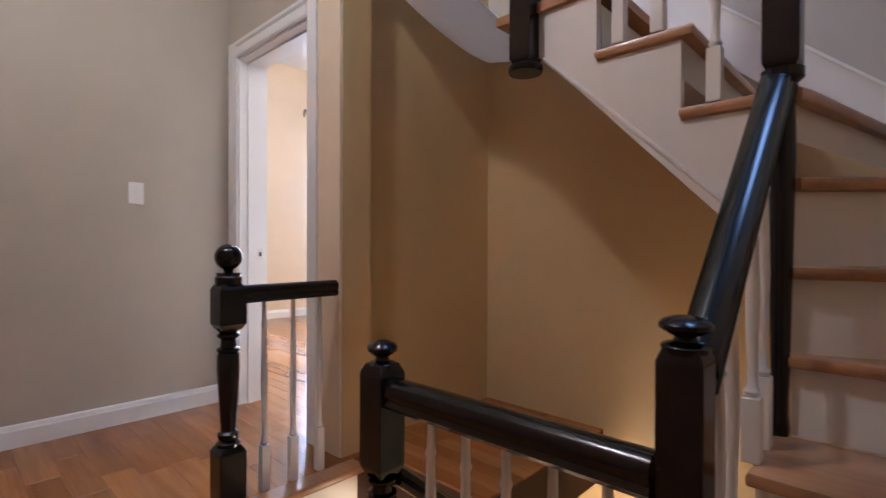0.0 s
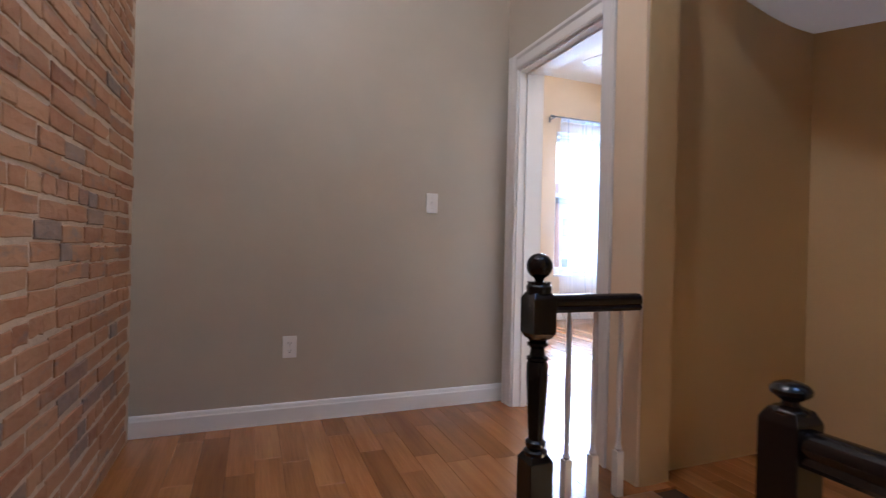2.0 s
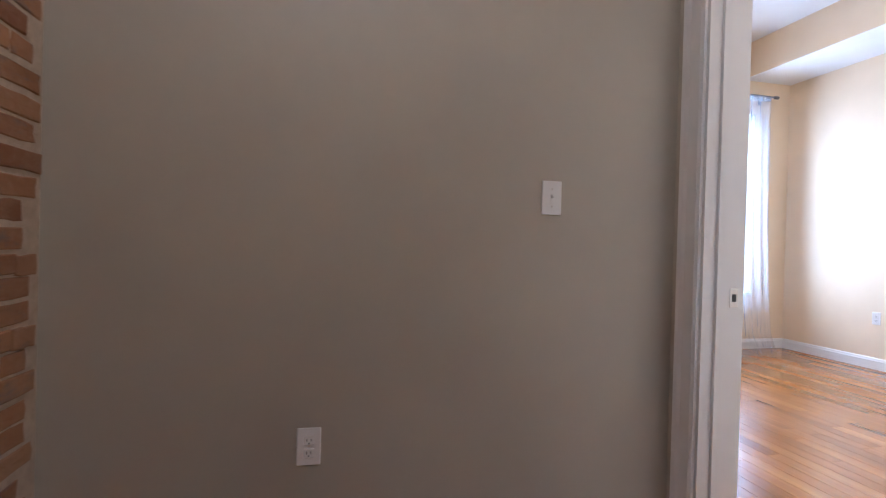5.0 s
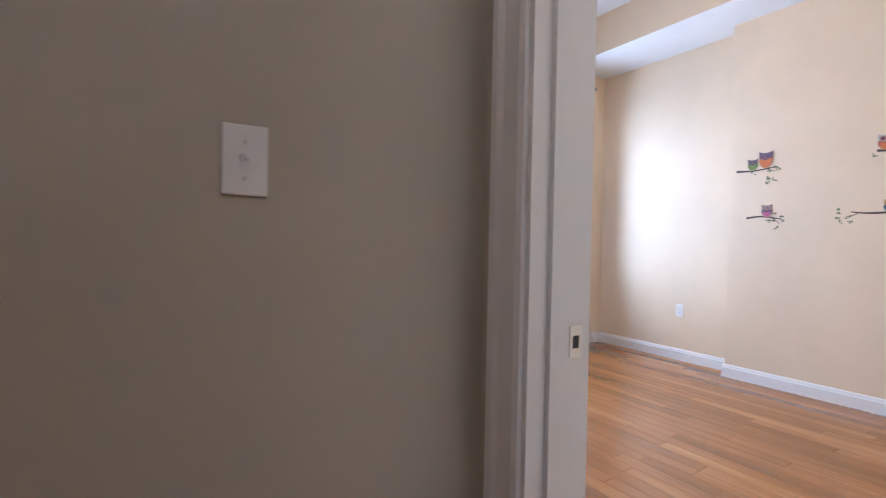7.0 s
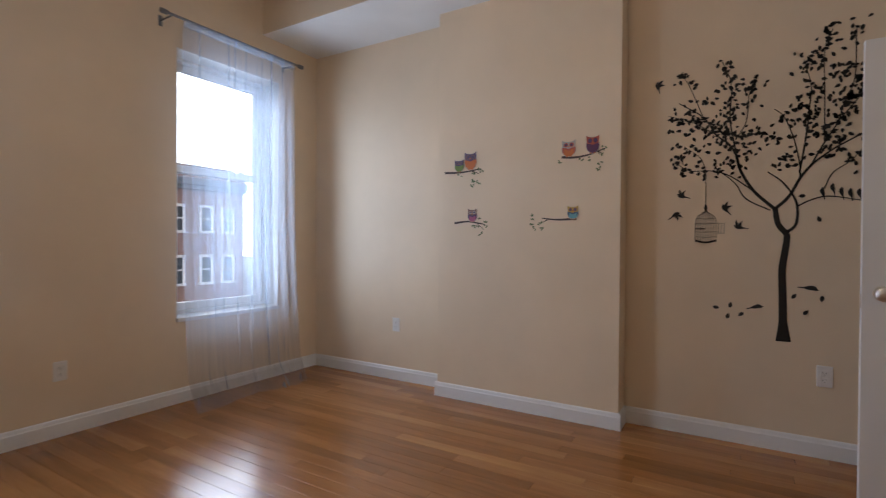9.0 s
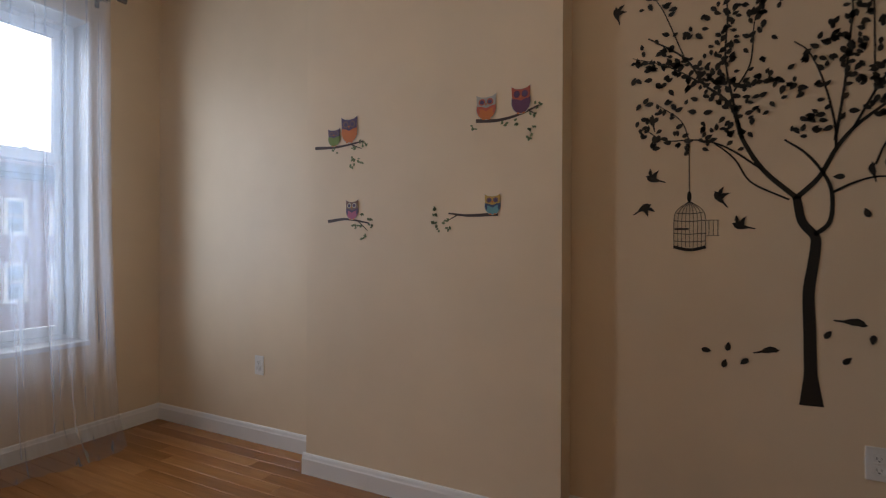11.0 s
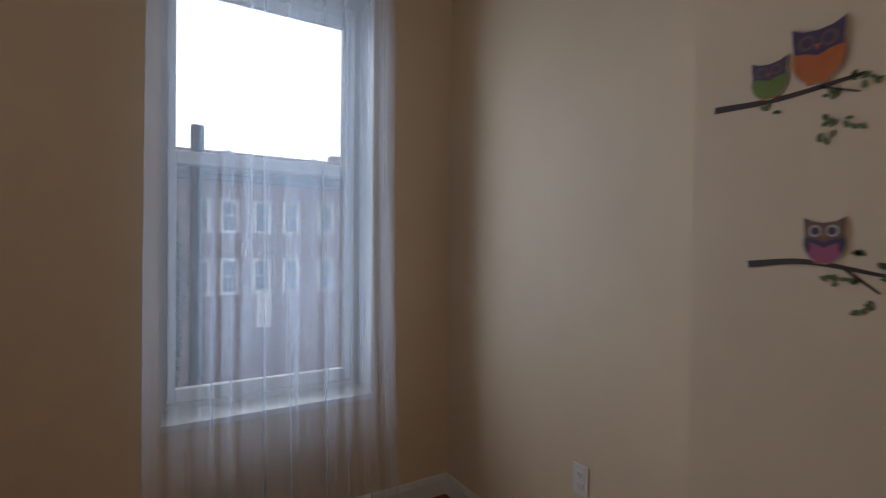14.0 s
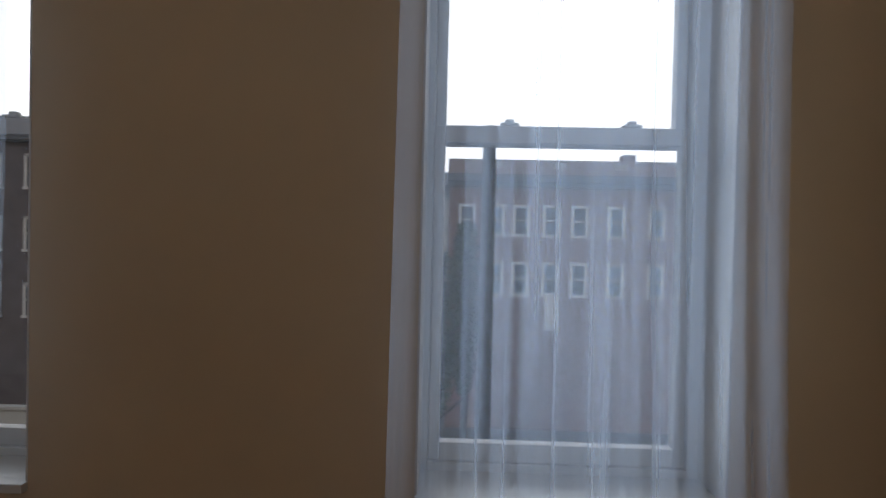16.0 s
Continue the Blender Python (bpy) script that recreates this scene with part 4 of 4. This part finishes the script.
for y, z, s, n in ((2.591, 1.849, .05, 26), (2.634, 2.02, .05, 12), (2.496, 1.735, .045, 18), (2.522, 1.633, .03, 9), (2.183, 1.819, .055, 30), (2.315, 1.632, .032, 12), (2.232, 1.938, .045, 18), (2.022, 1.938, .05, 22),
                   (2.08, 2.083, .05, 16), (2.123, 1.757, .04, 14), (2.444, 1.789, .04, 9), (2.485, 2.044, .045, 14), (2.832, 1.812, .05, 10), (2.014, 2.29, .04, 8), (2.186, 2.17, .05, 12), (2.63, 1.641, .035, 10),
                   (2.292, 1.845, .04, 8), (2.021, 1.828, .045, 10), (1.956, 2.077, .05, 10), (2.341, 1.764, .03, 10), (2.60, 1.93, .06, 14), (2.70, 1.80, .06, 10), (2.80, 1.95, .05, 8), (2.86, 1.66, .03, 7), (1.90, 1.95, .06, 16)):
    for k in range(n):
        leaf(leaves, y + rnd.gauss(0, s), z + rnd.gauss(0, s * 0.8), rnd.uniform(0.013, 0.022), rnd.uniform(0, 6.28), XDEC - 0.002)
tagged(part("leaves", leaves, INK, tree), kind="stuff")
for y, z in ((2.641, 0.785), (2.565, 0.8), (2.577, 0.735), (2.508, 0.755), (2.262, 0.87), (2.135, 0.869), (2.208, 0.783), (2.152, 1.297), (2.227, 1.429)):
    bm = bmesh.new()
    leaf(bm, y, z, 0.022, rnd.uniform(0, 6.28), XDEC)
    tagged(new("leaf_decal", mesh_of("leaf_decal", bm, INK)), "fallen black vinyl leaf decal on the cream wall", "wall decal", "leaf decals")

cage = thing("birdcage_decal", "dark vinyl birdcage decal hanging from the tree decal", "wall decal")
bm = bmesh.new()
stroke(bm, [(2.70, 1.60), (2.698, 1.40)], 0.003, 0.003, XDEC - 0.002)
oval(bm, 2.698, 1.378, 0.008, 0.022, XDEC)
part("hanger", bm, INK, cage)
for k in range(9):
    bm = bmesh.new()
    u = (k - 4) / 4
    y = 2.697 + 0.055 * u
    stroke(bm, curve_points([(2.697 + 0.006 * u, 1.358), (2.697 + 0.045 * u, 1.325), (y, 1.285), (y, 1.18)]), 0.0022, 0.0022, XDEC)
    part("cage_bar", bm, CAGEINK, cage)
for z, w, t in ((1.315, 0.045, .003), (1.285, 0.055, .003), (1.235, 0.056, .003), (1.205, 0.056, .003)):
    bm = bmesh.new()
    stroke(bm, [(2.697 - w, z), (2.697, z - .004), (2.697 + w, z)], t, t, XDEC - 0.002)
    part("cage_hoop", bm, CAGEINK, cage)
bm = bmesh.new()
stroke(bm, curve_points([(2.640, 1.182), (2.697, 1.170), (2.754, 1.182)]), 0.012, 0.012, XDEC - .004)
part("cage_base", bm, INK, cage)
bm = bmesh.new()
stroke(bm, [(2.75, 1.252), (2.70, 1.252)], 0.007, 0.007, XDEC - .004)
part("perch", bm, INK, cage)
bm = bmesh.new()
for y in (2.60, 2.615, 2.63):
    stroke(bm, [(y, 1.285), (y, 1.225)], 0.002, 0.002, XDEC)
for z in (1.285, 1.225):
    stroke(bm, [(2.595, z), (2.64, z)], 0.002, 0.002, XDEC)
part("cage_door", bm, CAGEINK, cage)


def bird_decal(y, z, s, ang, wings):
    bm = bmesh.new()
    c, sn = math.cos(ang), math.sin(ang)

    def put(u, v):
        return y + s * (u * c - v * sn), z + s * (u * sn + v * c)
    flat(bm, [put(u, v) for u, v in ((-1.7, -0.05), (-0.8, 0.12), (-0.3, 0.34), (0.3, 0.40), (0.62, 0.52), (0.86, 0.46), (1.10, 0.34), (0.90, 0.22), (0.75, -0.1), (0.3, -0.36), (-0.3, -0.32), (-0.9, -0.14), (-1.7, -0.2))], XDEC)
    if wings:
        flat(bm, [put(u, v) for u, v in ((0.35, 0.2), (0.1, 0.9), (-0.5, 1.5), (-0.35, 0.8), (-0.4, 0.15))], XDEC - 0.002)
        flat(bm, [put(u, v) for u, v in ((0.45, 0.25), (0.80, 0.85), (0.72, 1.55), (0.42, 1.15), (0.0, 0.3))], XDEC - 0.002)
    tagged(new("bird_decal", mesh_of("bird_decal", bm, INK)), "small black vinyl bird silhouette on the cream wall", "wall decal", "bird decals")


for y, z, a in ((2.973, 2.148, 1.2), (2.829, 1.452, 0.2), (2.865, 1.341, 2.4), (2.598, 1.368, 0.8), (2.525, 1.258, 0.1)):
    bird_decal(y, z, 0.028, a, True)
for y, z in ((2.141, 1.438), (2.097, 1.457), (2.06, 1.434), (2.023, 1.426), (1.986, 1.424), (1.939, 1.449), (2.834, 1.679)):
    bird_decal(y, z + 0.008, 0.025, 1.25, False)
bird_decal(2.435, 0.803, 0.03, 2.75, False)
bird_decal(2.186, 0.923, 0.034, 3.1, False)

# owl decals: plain two-tone shapes on twigs
XOD = XO - 0.0012
TWIG, GREENLEAF = paint("brown_vinyl", (0.055, 0.035, 0.03), 0.5, 0, 0.2), paint("green_vinyl", (0.13, 0.17, 0.075), 0.5, 0, 0.3)
TONES = {"orange": (0.55, 0.16, 0.04), "purple": (0.12, 0.04, 0.10), "green": (0.17, 0.24, 0.05), "violet": (0.09, 0.06, 0.13), "pink": (0.42, 0.11, 0.20), "brown": (0.20, 0.12, 0.10),
         "teal": (0.13, 0.32, 0.36), "yellow": (0.50, 0.32, 0.08), "white": (0.40, 0.39, 0.36), "red": (0.45, 0.10, 0.06), "blue": (0.05, 0.09, 0.16), "pale": (0.50, 0.45, 0.38)}
VINYL = {k: paint(k + "_vinyl", c, 0.5, 0, 0.1) for k, c in TONES.items()}


def owl(parent, y, z, w, h, body, head, bib):
    """A round vinyl owl: pale cut edge, body, breast shape, tufted head, ringed eyes, beak and feet."""
    w, h = w / 2, h / 2

    def shape(name, pts, layer, tone, label=""):
        bm = bmesh.new()
        flat(bm, [(y + u * w, z + v * h) for u, v in pts], XOD - 0.0008 * layer, 0.0005)
        return part(name, bm, VINYL[tone], parent, label)

    def ring(cu, cv, ru, rv, n=20):
        return [(cu + ru * math.cos(2 * math.pi * k / n), cv + rv * math.sin(2 * math.pi * k / n)) for k in range(n)]
    edge = [(0.98 * math.sin(a), -0.12 + 0.90 * math.cos(a)) for a in [radians(d) for d in range(50, 311, 13)]]
    tufts = [(-0.98, 0.98), (-0.55, 0.80), (0.0, 0.74), (0.55, 0.80), (0.98, 0.98)]
    shape("cut_edge", [(u * 1.09, v * 1.06) for u, v in edge + tufts], 1, "pale")
    shape("body", edge + [(-0.7, 0.5), (0.7, 0.5)], 2, body, body + " body shape")
    shape("wing", [(-0.93, 0.12), (-0.99, -0.2), (-0.82, -0.62), (-0.66, -0.45), (-0.70, 0.0)], 3, bib)
    shape("wing", [(0.93, 0.12), (0.70, 0.0), (0.66, -0.45), (0.82, -0.62), (0.99, -0.2)], 3, bib)
    shape("bib", [(-0.86, 0.12), (0, -0.06), (0.86, 0.12), (0.74, -0.10), (0.34, -0.20), (0, -0.36), (-0.34, -0.20), (-0.74, -0.10)], 4, bib)
    shape("head", [(-0.90, 0.10), (-0.96, 0.5), *tufts, (0.96, 0.5), (0.90, 0.10), (0.45, 0.04), (0.0, -0.10), (-0.45, 0.04)], 5, head, head + " head shape")
    for sg in (-1, 1):
        eye = shape("eye_ring", ring(sg * 0.42, 0.40, 0.33, 0.27), 6, {"violet": "brown", "brown": "pale", "red": "purple", "white": "red", "yellow": "brown"}[head])
        bm = bmesh.new()
        flat(bm, [(y + u * w, z + v * h) for u, v in ring(sg * 0.40, 0.39, 0.21, 0.17, 14)], XOD - 0.0008 * 7, 0.0005)
        part("pupil", bm, VINYL["violet"], eye)
        shape("foot", ring(sg * 0.28, -1.0, 0.16, 0.07, 10), 3, "orange")
    shape("beak", [(-0.12, 0.28), (0.12, 0.28), (0.0, 0.06)], 7, "orange")


def owl_decal(label, twig, leaves_at, owls):
    ob = thing("owl_decal", label, "wall decal", "owl decals")
    bm = bmesh.new()
    stroke(bm, curve_points(twig), 0.016, 0.007, XOD)
    a, b = twig[-2], twig[-1]
    stroke(bm, [((a[0] + b[0]) / 2, (a[1] + b[1]) / 2), (b[0] + 0.01, b[1] - 0.035)], 0.006, 0.003, XOD)
    part("twig", bm, TWIG, ob)
    for y, z in leaves_at:
        bm = bmesh.new()
        for k in range(4):
            leaf(bm, y + rnd.uniform(-0.016, 0.016), z + rnd.uniform(-0.012, 0.012), rnd.uniform(0.008, 0.012), rnd.uniform(0, 6.28), XOD)
        part("leaf_sprig", bm, GREENLEAF, ob)
    for o in owls:
        owl(ob, *o)


owl_decal("green and orange vinyl owl shapes on a twig", [(4.421, 1.683), (4.279, 1.678), (4.121, 1.693)],
          [(4.293, 1.658), (4.177, 1.663), (4.128, 1.697), (4.114, 1.675), (4.187, 1.614), (4.139, 1.599), (4.187, 1.581)],
          [(4.297, 1.728, 0.075, 0.088, "green", "violet", "green"), (4.203, 1.758, 0.098, 0.125, "orange", "violet", "orange")])
owl_decal("orange and purple vinyl owl shapes on a twig", [(3.528, 1.725), (3.434, 1.717), (3.343, 1.729), (3.25, 1.759)],
          [(3.4, 1.695), (3.343, 1.702), (3.282, 1.719), (3.255, 1.76), (3.537, 1.697), (3.28, 1.67), (3.284, 1.632)],
          [(3.480, 1.780, 0.090, 0.104, "orange", "white", "red"), (3.326, 1.792, 0.082, 0.112, "purple", "red", "purple")])
owl_decal("small pink vinyl owl shape on a twig", [(4.335, 1.305), (4.218, 1.315), (4.083, 1.292)],
          [(4.175, 1.281), (4.139, 1.287), (4.083, 1.31), (4.069, 1.274), (4.125, 1.332), (4.118, 1.229)], [(4.185, 1.362, 0.074, 0.095, "pink", "brown", "violet")])
owl_decal("teal vinyl owl shape on a long twig", [(3.425, 1.319), (3.56, 1.316), (3.658, 1.328)],
          [(3.729, 1.351), (3.729, 1.322), (3.729, 1.293), (3.674, 1.295), (3.717, 1.26), (3.66, 1.261)], [(3.449, 1.362, 0.072, 0.086, "teal", "yellow", "blue")])

# ---- outdoors ----
GROUNDMAT = paint("asphalt_and_yards", (0.07, 0.07, 0.065), 0.9, 0.3, 0.3, 8)
bm = bmesh.new()
box(bm, -300, YWO + .01, GROUND - 0.3, 300, 400, GROUND)
tagged(new("ground", mesh_of("ground", bm, GROUNDMAT)), "asphalt and back yards far below the windows", kind="structure")
bm = bmesh.new()
box(bm, -400, 300, GROUND, 400, 301, 260)
tagged(new("backdrop", mesh_of("backdrop", bm, glow("white_overcast_sky", (0.96, 0.98, 1.0), 7.5))), "white overcast sky", kind="structure")
HOUSEBRICK, ROOF, FARGLASS = paint("weathered_house_brick", (0.27, 0.165, 0.135), 0.9, 0.3, 0.2, 14), paint("grey_slate_roof", (0.13, 0.14, 0.155), 0.8, 0.3, 0.2, 10), paint("dark_far_glass", (0.05, 0.06, 0.07), 0.15)
SLATEBRICK = paint("soot_grey_house_brick", (0.15, 0.135, 0.14), 0.9, 0.3, 0.2, 14)
CLAP = paint("pale_clapboard", (0.50, 0.51, 0.50), 0.7)


def row_house(label, x0, x1, y, top, wins, depth=9.0, mat=HOUSEBRICK, chimneys=(), roofing=None):
    """A terrace house with its face to -y; wins: (column xs, row sill and head heights, width)."""
    ob = thing("row_house", label, "house", "houses across the yards", (x0, y, GROUND))
    bm = bmesh.new()
    box(bm, 0, 0, 0, x1 - x0, depth, top - GROUND)
    part("wall", bm, mat, ob)
    bm = bmesh.new()
    t = top - GROUND
    box(bm, -0.1, -0.35, t - 0.35, x1 - x0 + 0.1, 0.0, t + 0.02)
    box(bm, -0.1, -0.2, t - 0.6, x1 - x0 + 0.1, 0.0, t - 0.35)
    part("cornice", bm, ROOF, ob)
    bm = bmesh.new()
    prism(bm, [(-0.3, t + .02), (1.2, t + 1.0), (depth, t + 1.05), (depth, t + .02)], 'x', -0.1, x1 - x0 + 0.1)
    part("roof", bm, roofing or ROOF, ob)
    for cx in chimneys:
        bm = bmesh.new()
        box(bm, cx - 0.35, 2.0, t, cx + 0.35, 2.7, t + 1.5, 0.03)
        part("chimney", bm, HOUSEBRICK, ob)
    xs, rows, w = wins
    for z0, z1 in rows:
        for x in xs:
            u, a, b = x - x0, z0 - GROUND, z1 - GROUND
            bm = bmesh.new()
            for q in ((u - w / 2, -0.06, a, u - w / 2 + 0.15, 0.0, b), (u + w / 2 - 0.15, -0.06, a, u + w / 2, 0.0, b), (u - w / 2, -0.06, b - 0.15, u + w / 2, 0.0, b), (u - w / 2 - .05, -0.1, a - 0.04, u + w / 2 + .05, 0.0, a + 0.10),
                      (u - w / 2, -0.05, (a + b) / 2 - 0.04, u + w / 2, 0.0, (a + b) / 2 + 0.04)):
                box(bm, *q)
            win = part("window", bm, WHITE, ob, "white sash frame")
            bm = bmesh.new()
            box(bm, u - w / 2 + 0.02, -0.015, a + 0.02, u + w / 2 - 0.02, -0.004, b - 0.02)
            part("pane", bm, FARGLASS, win)
    return ob


COLS = [4.5, 5.95, 7.2, 8.7, 10.1, 11.92, 13.9, 15.6, 17.3, 19.0, 20.4]
h1 = row_house("long brick terrace with white sash windows and a grey cornice", 3.6, 21.5, 29.0, 4.75, (COLS, ((1.72, 3.3), (-1.25, 0.45)), 0.86), chimneys=(9.6,), roofing=paint("brown_mansard_shingles", (0.24, 0.165, 0.14), 0.9, 0.3, 0.2, 10))
bm = bmesh.new()
box(bm, 8.45 - 3.6, -0.12, -2.95 - GROUND, 9.15 - 3.6, 0.0, -1.1 - GROUND)
part("porch_panel", bm, WHITE, h1)
for k in range(5):
    bm = bmesh.new()
    u = 2.4 + 3.1 * k
    box(bm, u - 0.30, 0.25, 4.75 - GROUND + .1, u + 0.30, 2.0, 4.75 - GROUND + 0.72, 0.02)
    part("dormer", bm, CLAP, h1)
row_house("pale clapboard house between the brick terraces", -2.5, 3.5, 33.0, 4.6, ([-1.3, 0.6, 2.5], ((1.6, 3.2), (-1.3, 0.4)), 0.9), mat=CLAP, chimneys=(4.5,))
row_house("soot-grey brick terrace with a slate roof and chimneys", -34.0, -3.0, 29.0, 6.6, ([-19.9 + 2.2 * k for k in range(-4, 7)], ((3.6, 5.4), (0.4, 2.2), (-3.0, -1.2)), 1.0), mat=SLATEBRICK, chimneys=(3, 9, 14.7, 22))
setting("yard_fence", CLAP, [(-30, 16.0, GROUND, 3.0, 16.08, -2.9), (-30, 15.96, -2.94, 3, 16.12, -2.86)], "weathered fence between the back yards")
setting("yard_shed", ROOF, [(-14, 13, GROUND, -6.2, 15.5, -4.2)], "dark shed in the yard")
pole = thing("utility_pole", "dark wooden utility pole in the yard", "utility pole", at=(4.31, 10.3, GROUND))
bm = bmesh.new()
lathe(bm, [(0, 0.11), (5, 0.095), (2.72 - GROUND, 0.075)], seg=12)
part("pole", bm, paint("creosoted_wood", (0.055, 0.05, 0.045), 0.85, 0.3, 0.2, 20), pole, "", True)

LEAFMAT, BARK = paint("tree_leaves", (0.055, 0.10, 0.035), 0.7, 0, 0.4, 3), paint("bark", (0.07, 0.055, 0.045), 0.9, 0.3)


def yard_tree(x, y, top, spread, seed):
    r = random.Random(seed)
    ob = thing("yard_tree", "leafy green tree in the back yard", "tree", "yard trees", (x, y, GROUND))
    hgt = top - GROUND
    bm = bmesh.new()
    tube(bm, [(0, 0, 0), (0.1, 0, hgt * 0.3), (0, 0.1, hgt * 0.55), (0.05, 0, hgt * 0.9)], 0.14, 8)
    for k in range(9):
        a, z = k * 2.4, hgt * (0.3 + 0.06 * k)
        tube(bm, [(0, 0, z), (0.5 * spread * math.cos(a), 0.5 * spread * math.sin(a), z + 0.6), (0.85 * spread * math.cos(a), 0.85 * spread * math.sin(a), z + 1.0)], 0.045, 6)
    part("trunk", bm, BARK, ob)
    vs, fs = [], []
    for k in range(3800):
        a, q = r.uniform(0, 6.28), r.random() ** 0.5
        zz = r.uniform(0.32, 1.0)
        rad = spread * q * (math.sin(math.pi * min(1, (1.06 - zz) / 0.75)) ** 0.6) * (0.8 + 0.25 * math.sin(3 * a + 9 * zz))
        c = Vector((rad * math.cos(a), rad * math.sin(a), zz * hgt))
        u = Vector((r.gauss(0, 1), r.gauss(0, 1), r.gauss(0, 1))).normalized() * r.uniform(0.07, 0.13)
        v = u.cross(Vector((r.gauss(0, 1), r.gauss(0, 1), r.gauss(0, 1)))).normalized() * 0.06
        i = len(vs)
        vs += [c - u, c + v, c + u, c - v]
        fs.append((i, i + 1, i + 2, i + 3))
    me = bpy.data.meshes.new("crown")
    me.from_pydata(vs, [], fs)
    me.materials.append(LEAFMAT)
    cr = new("crown", me)
    cr.parent = ob


yard_tree(4.35, 24.0, 2.1, 0.9, 4)
yard_tree(3.2, 22.0, 1.0, 1.3, 5)

# ---- brickwork of the landing wall ----
COURSE, JOINT = 0.0665, 0.012
rnd = random.Random(5)


def brick_shape(bm, r, x, yc, zc, ln):
    """An old hand-made brick: uneven worn outline, rounded arris, slightly wavy face."""
    hy, hz = ln / 2, (COURSE - JOINT) / 2
    outline = [(-1, -1), (-0.35, -1), (0.35, -1), (1, -1), (1, 0.1), (1, 1), (0.3, 1), (-0.4, 1), (-1, 1), (-1, -0.1)]
    rings = [[], [], []]
    for u, v in outline:
        wear = 0.55 if abs(u) == 1 and abs(v) == 1 else 0.25
        a, c = u * hy + r.gauss(0, 0.0018), v * hz + r.gauss(0, 0.0016)
        inset = 0.0022 + 0.007 * wear * r.random()
        da, dc = -inset * u, -inset * v
        rings[0].append(bm.verts.new((x - 0.03, yc + a, zc + c)))
        rings[1].append(bm.verts.new((x - 0.0027 + r.uniform(-0.0008, 0.0005), yc + a, zc + c)))
        rings[2].append(bm.verts.new((x + r.uniform(-0.0012, 0.0012), yc + a + da, zc + c + dc)))
    n = len(outline)
    for p, q in zip(rings, rings[1:]):
        for i in range(n):
            bm.faces.new((p[i], p[(i + 1) % n], q[(i + 1) % n], q[i]))
    mid = bm.verts.new((x + r.uniform(-0.001, 0.0015), yc, zc))
    for i in range(n):
        bm.faces.new((rings[2][i], rings[2][(i + 1) % n], mid))


def brick_mesh(name, ln, seed):
    bm = bmesh.new()
    brick_shape(bm, random.Random(seed), 0.0, 0.0, 0.0, ln)
    return mesh_of(name, bm, BRICK)


STOCK = {ln: [brick_mesh("brick", ln, int(ln * 1000) + k) for k in range(12)] for ln in (0.204, 0.192, 0.094)}
wall_brick = tagged(new("wall_brick"), "exposed old red brick wall with pale lime mortar", kind="structure")
joined = bmesh.new()
count = 0
for cidx in range(int(H / COURSE) + 1):
    z = COURSE * (cidx + 0.5)
    if z > H - 0.02:
        break
    y = YG - 0.004 - rnd.uniform(0.0, 0.09)
    header = cidx % 6 == 4
    while y > YBACK + 0.1:
        ln = 0.094 if header or rnd.random() < 0.12 else rnd.choice((0.204, 0.192))
        yc = y - ln / 2
        off = max(-0.0012, rnd.gauss(0.0004, 0.0018))
        zz = z + 0.009 * math.sin(1.9 * yc + 0.35 * cidx) + 0.004 * math.sin(9 * yc + 2 * cidx) + rnd.gauss(0, 0.0012)
        if 1.25 < yc and 0.25 < z < 2.05 and count < 300:
            ob = new("brick", STOCK[ln][rnd.randrange(12)])
            ob.parent = wall_brick
            ob.matrix_basis = pose(XB + off, yc, zz, rnd.gauss(0, 0.5), 0, rnd.gauss(0, 0.6))
            count += 1
        else:
            brick_shape(joined, rnd, XB + off, yc, zz, ln)
        y -= ln + JOINT * rnd.uniform(0.15, 0.75)
tagged(part("far_bricks", joined, BRICKS_FAR, wall_brick), kind="stuff")

# ---- oak strips ----
floor_ob = bpy.data.objects["floor"]


def lay(x0, x1, y0, y1, w, lengths, seed, gap=0.0012):
    r = random.Random(seed)
    stock = {}
    x = x0
    while x < x1 - 0.004:
        wx = min(w, x1 - x)
        y = y0 - r.uniform(0, lengths[0] * 0.9)
        while y < y1:
            ln = r.choice(lengths)
            a, b = max(y, y0), min(y + ln, y1)
            if b - a > 0.02:
                key = (round(wx, 4), round(b - a, 2))
                if key not in stock:
                    bm = bmesh.new()
                    box(bm, -wx / 2 + gap / 2, -(b - a) / 2 + gap / 2, -0.012, wx / 2 - gap / 2, (b - a) / 2 - gap / 2, 0.0)
                    bmesh.ops.bevel(bm, geom=[e for e in bm.edges if min(v.co.z for v in e.verts) > -0.001], offset=0.0008, segments=1, affect='EDGES')
                    stock[key] = mesh_of("plank", bm, OAK)
                ob = new("plank", stock[key])
                ob.parent = floor_ob
                ob.location = (x + wx / 2, (a + b) / 2, 0.0)
            y += ln
        x += wx


lay(XB, 0.98, YBACK, YG, 0.112, (0.45, 0.6, 0.8), 1, 0.0006)
lay(0.98, XD1, 1.885, YG, 0.112, (0.45, 0.6, 0.8), 2, 0.0006)
lay(XD1, XT, YR, YW, 0.083, (0.8, 1.1, 1.5), 3)
lay(XB - 0.1, XD1, YG + 0.12, YW, 0.11, (1.5, 1.9), 4)
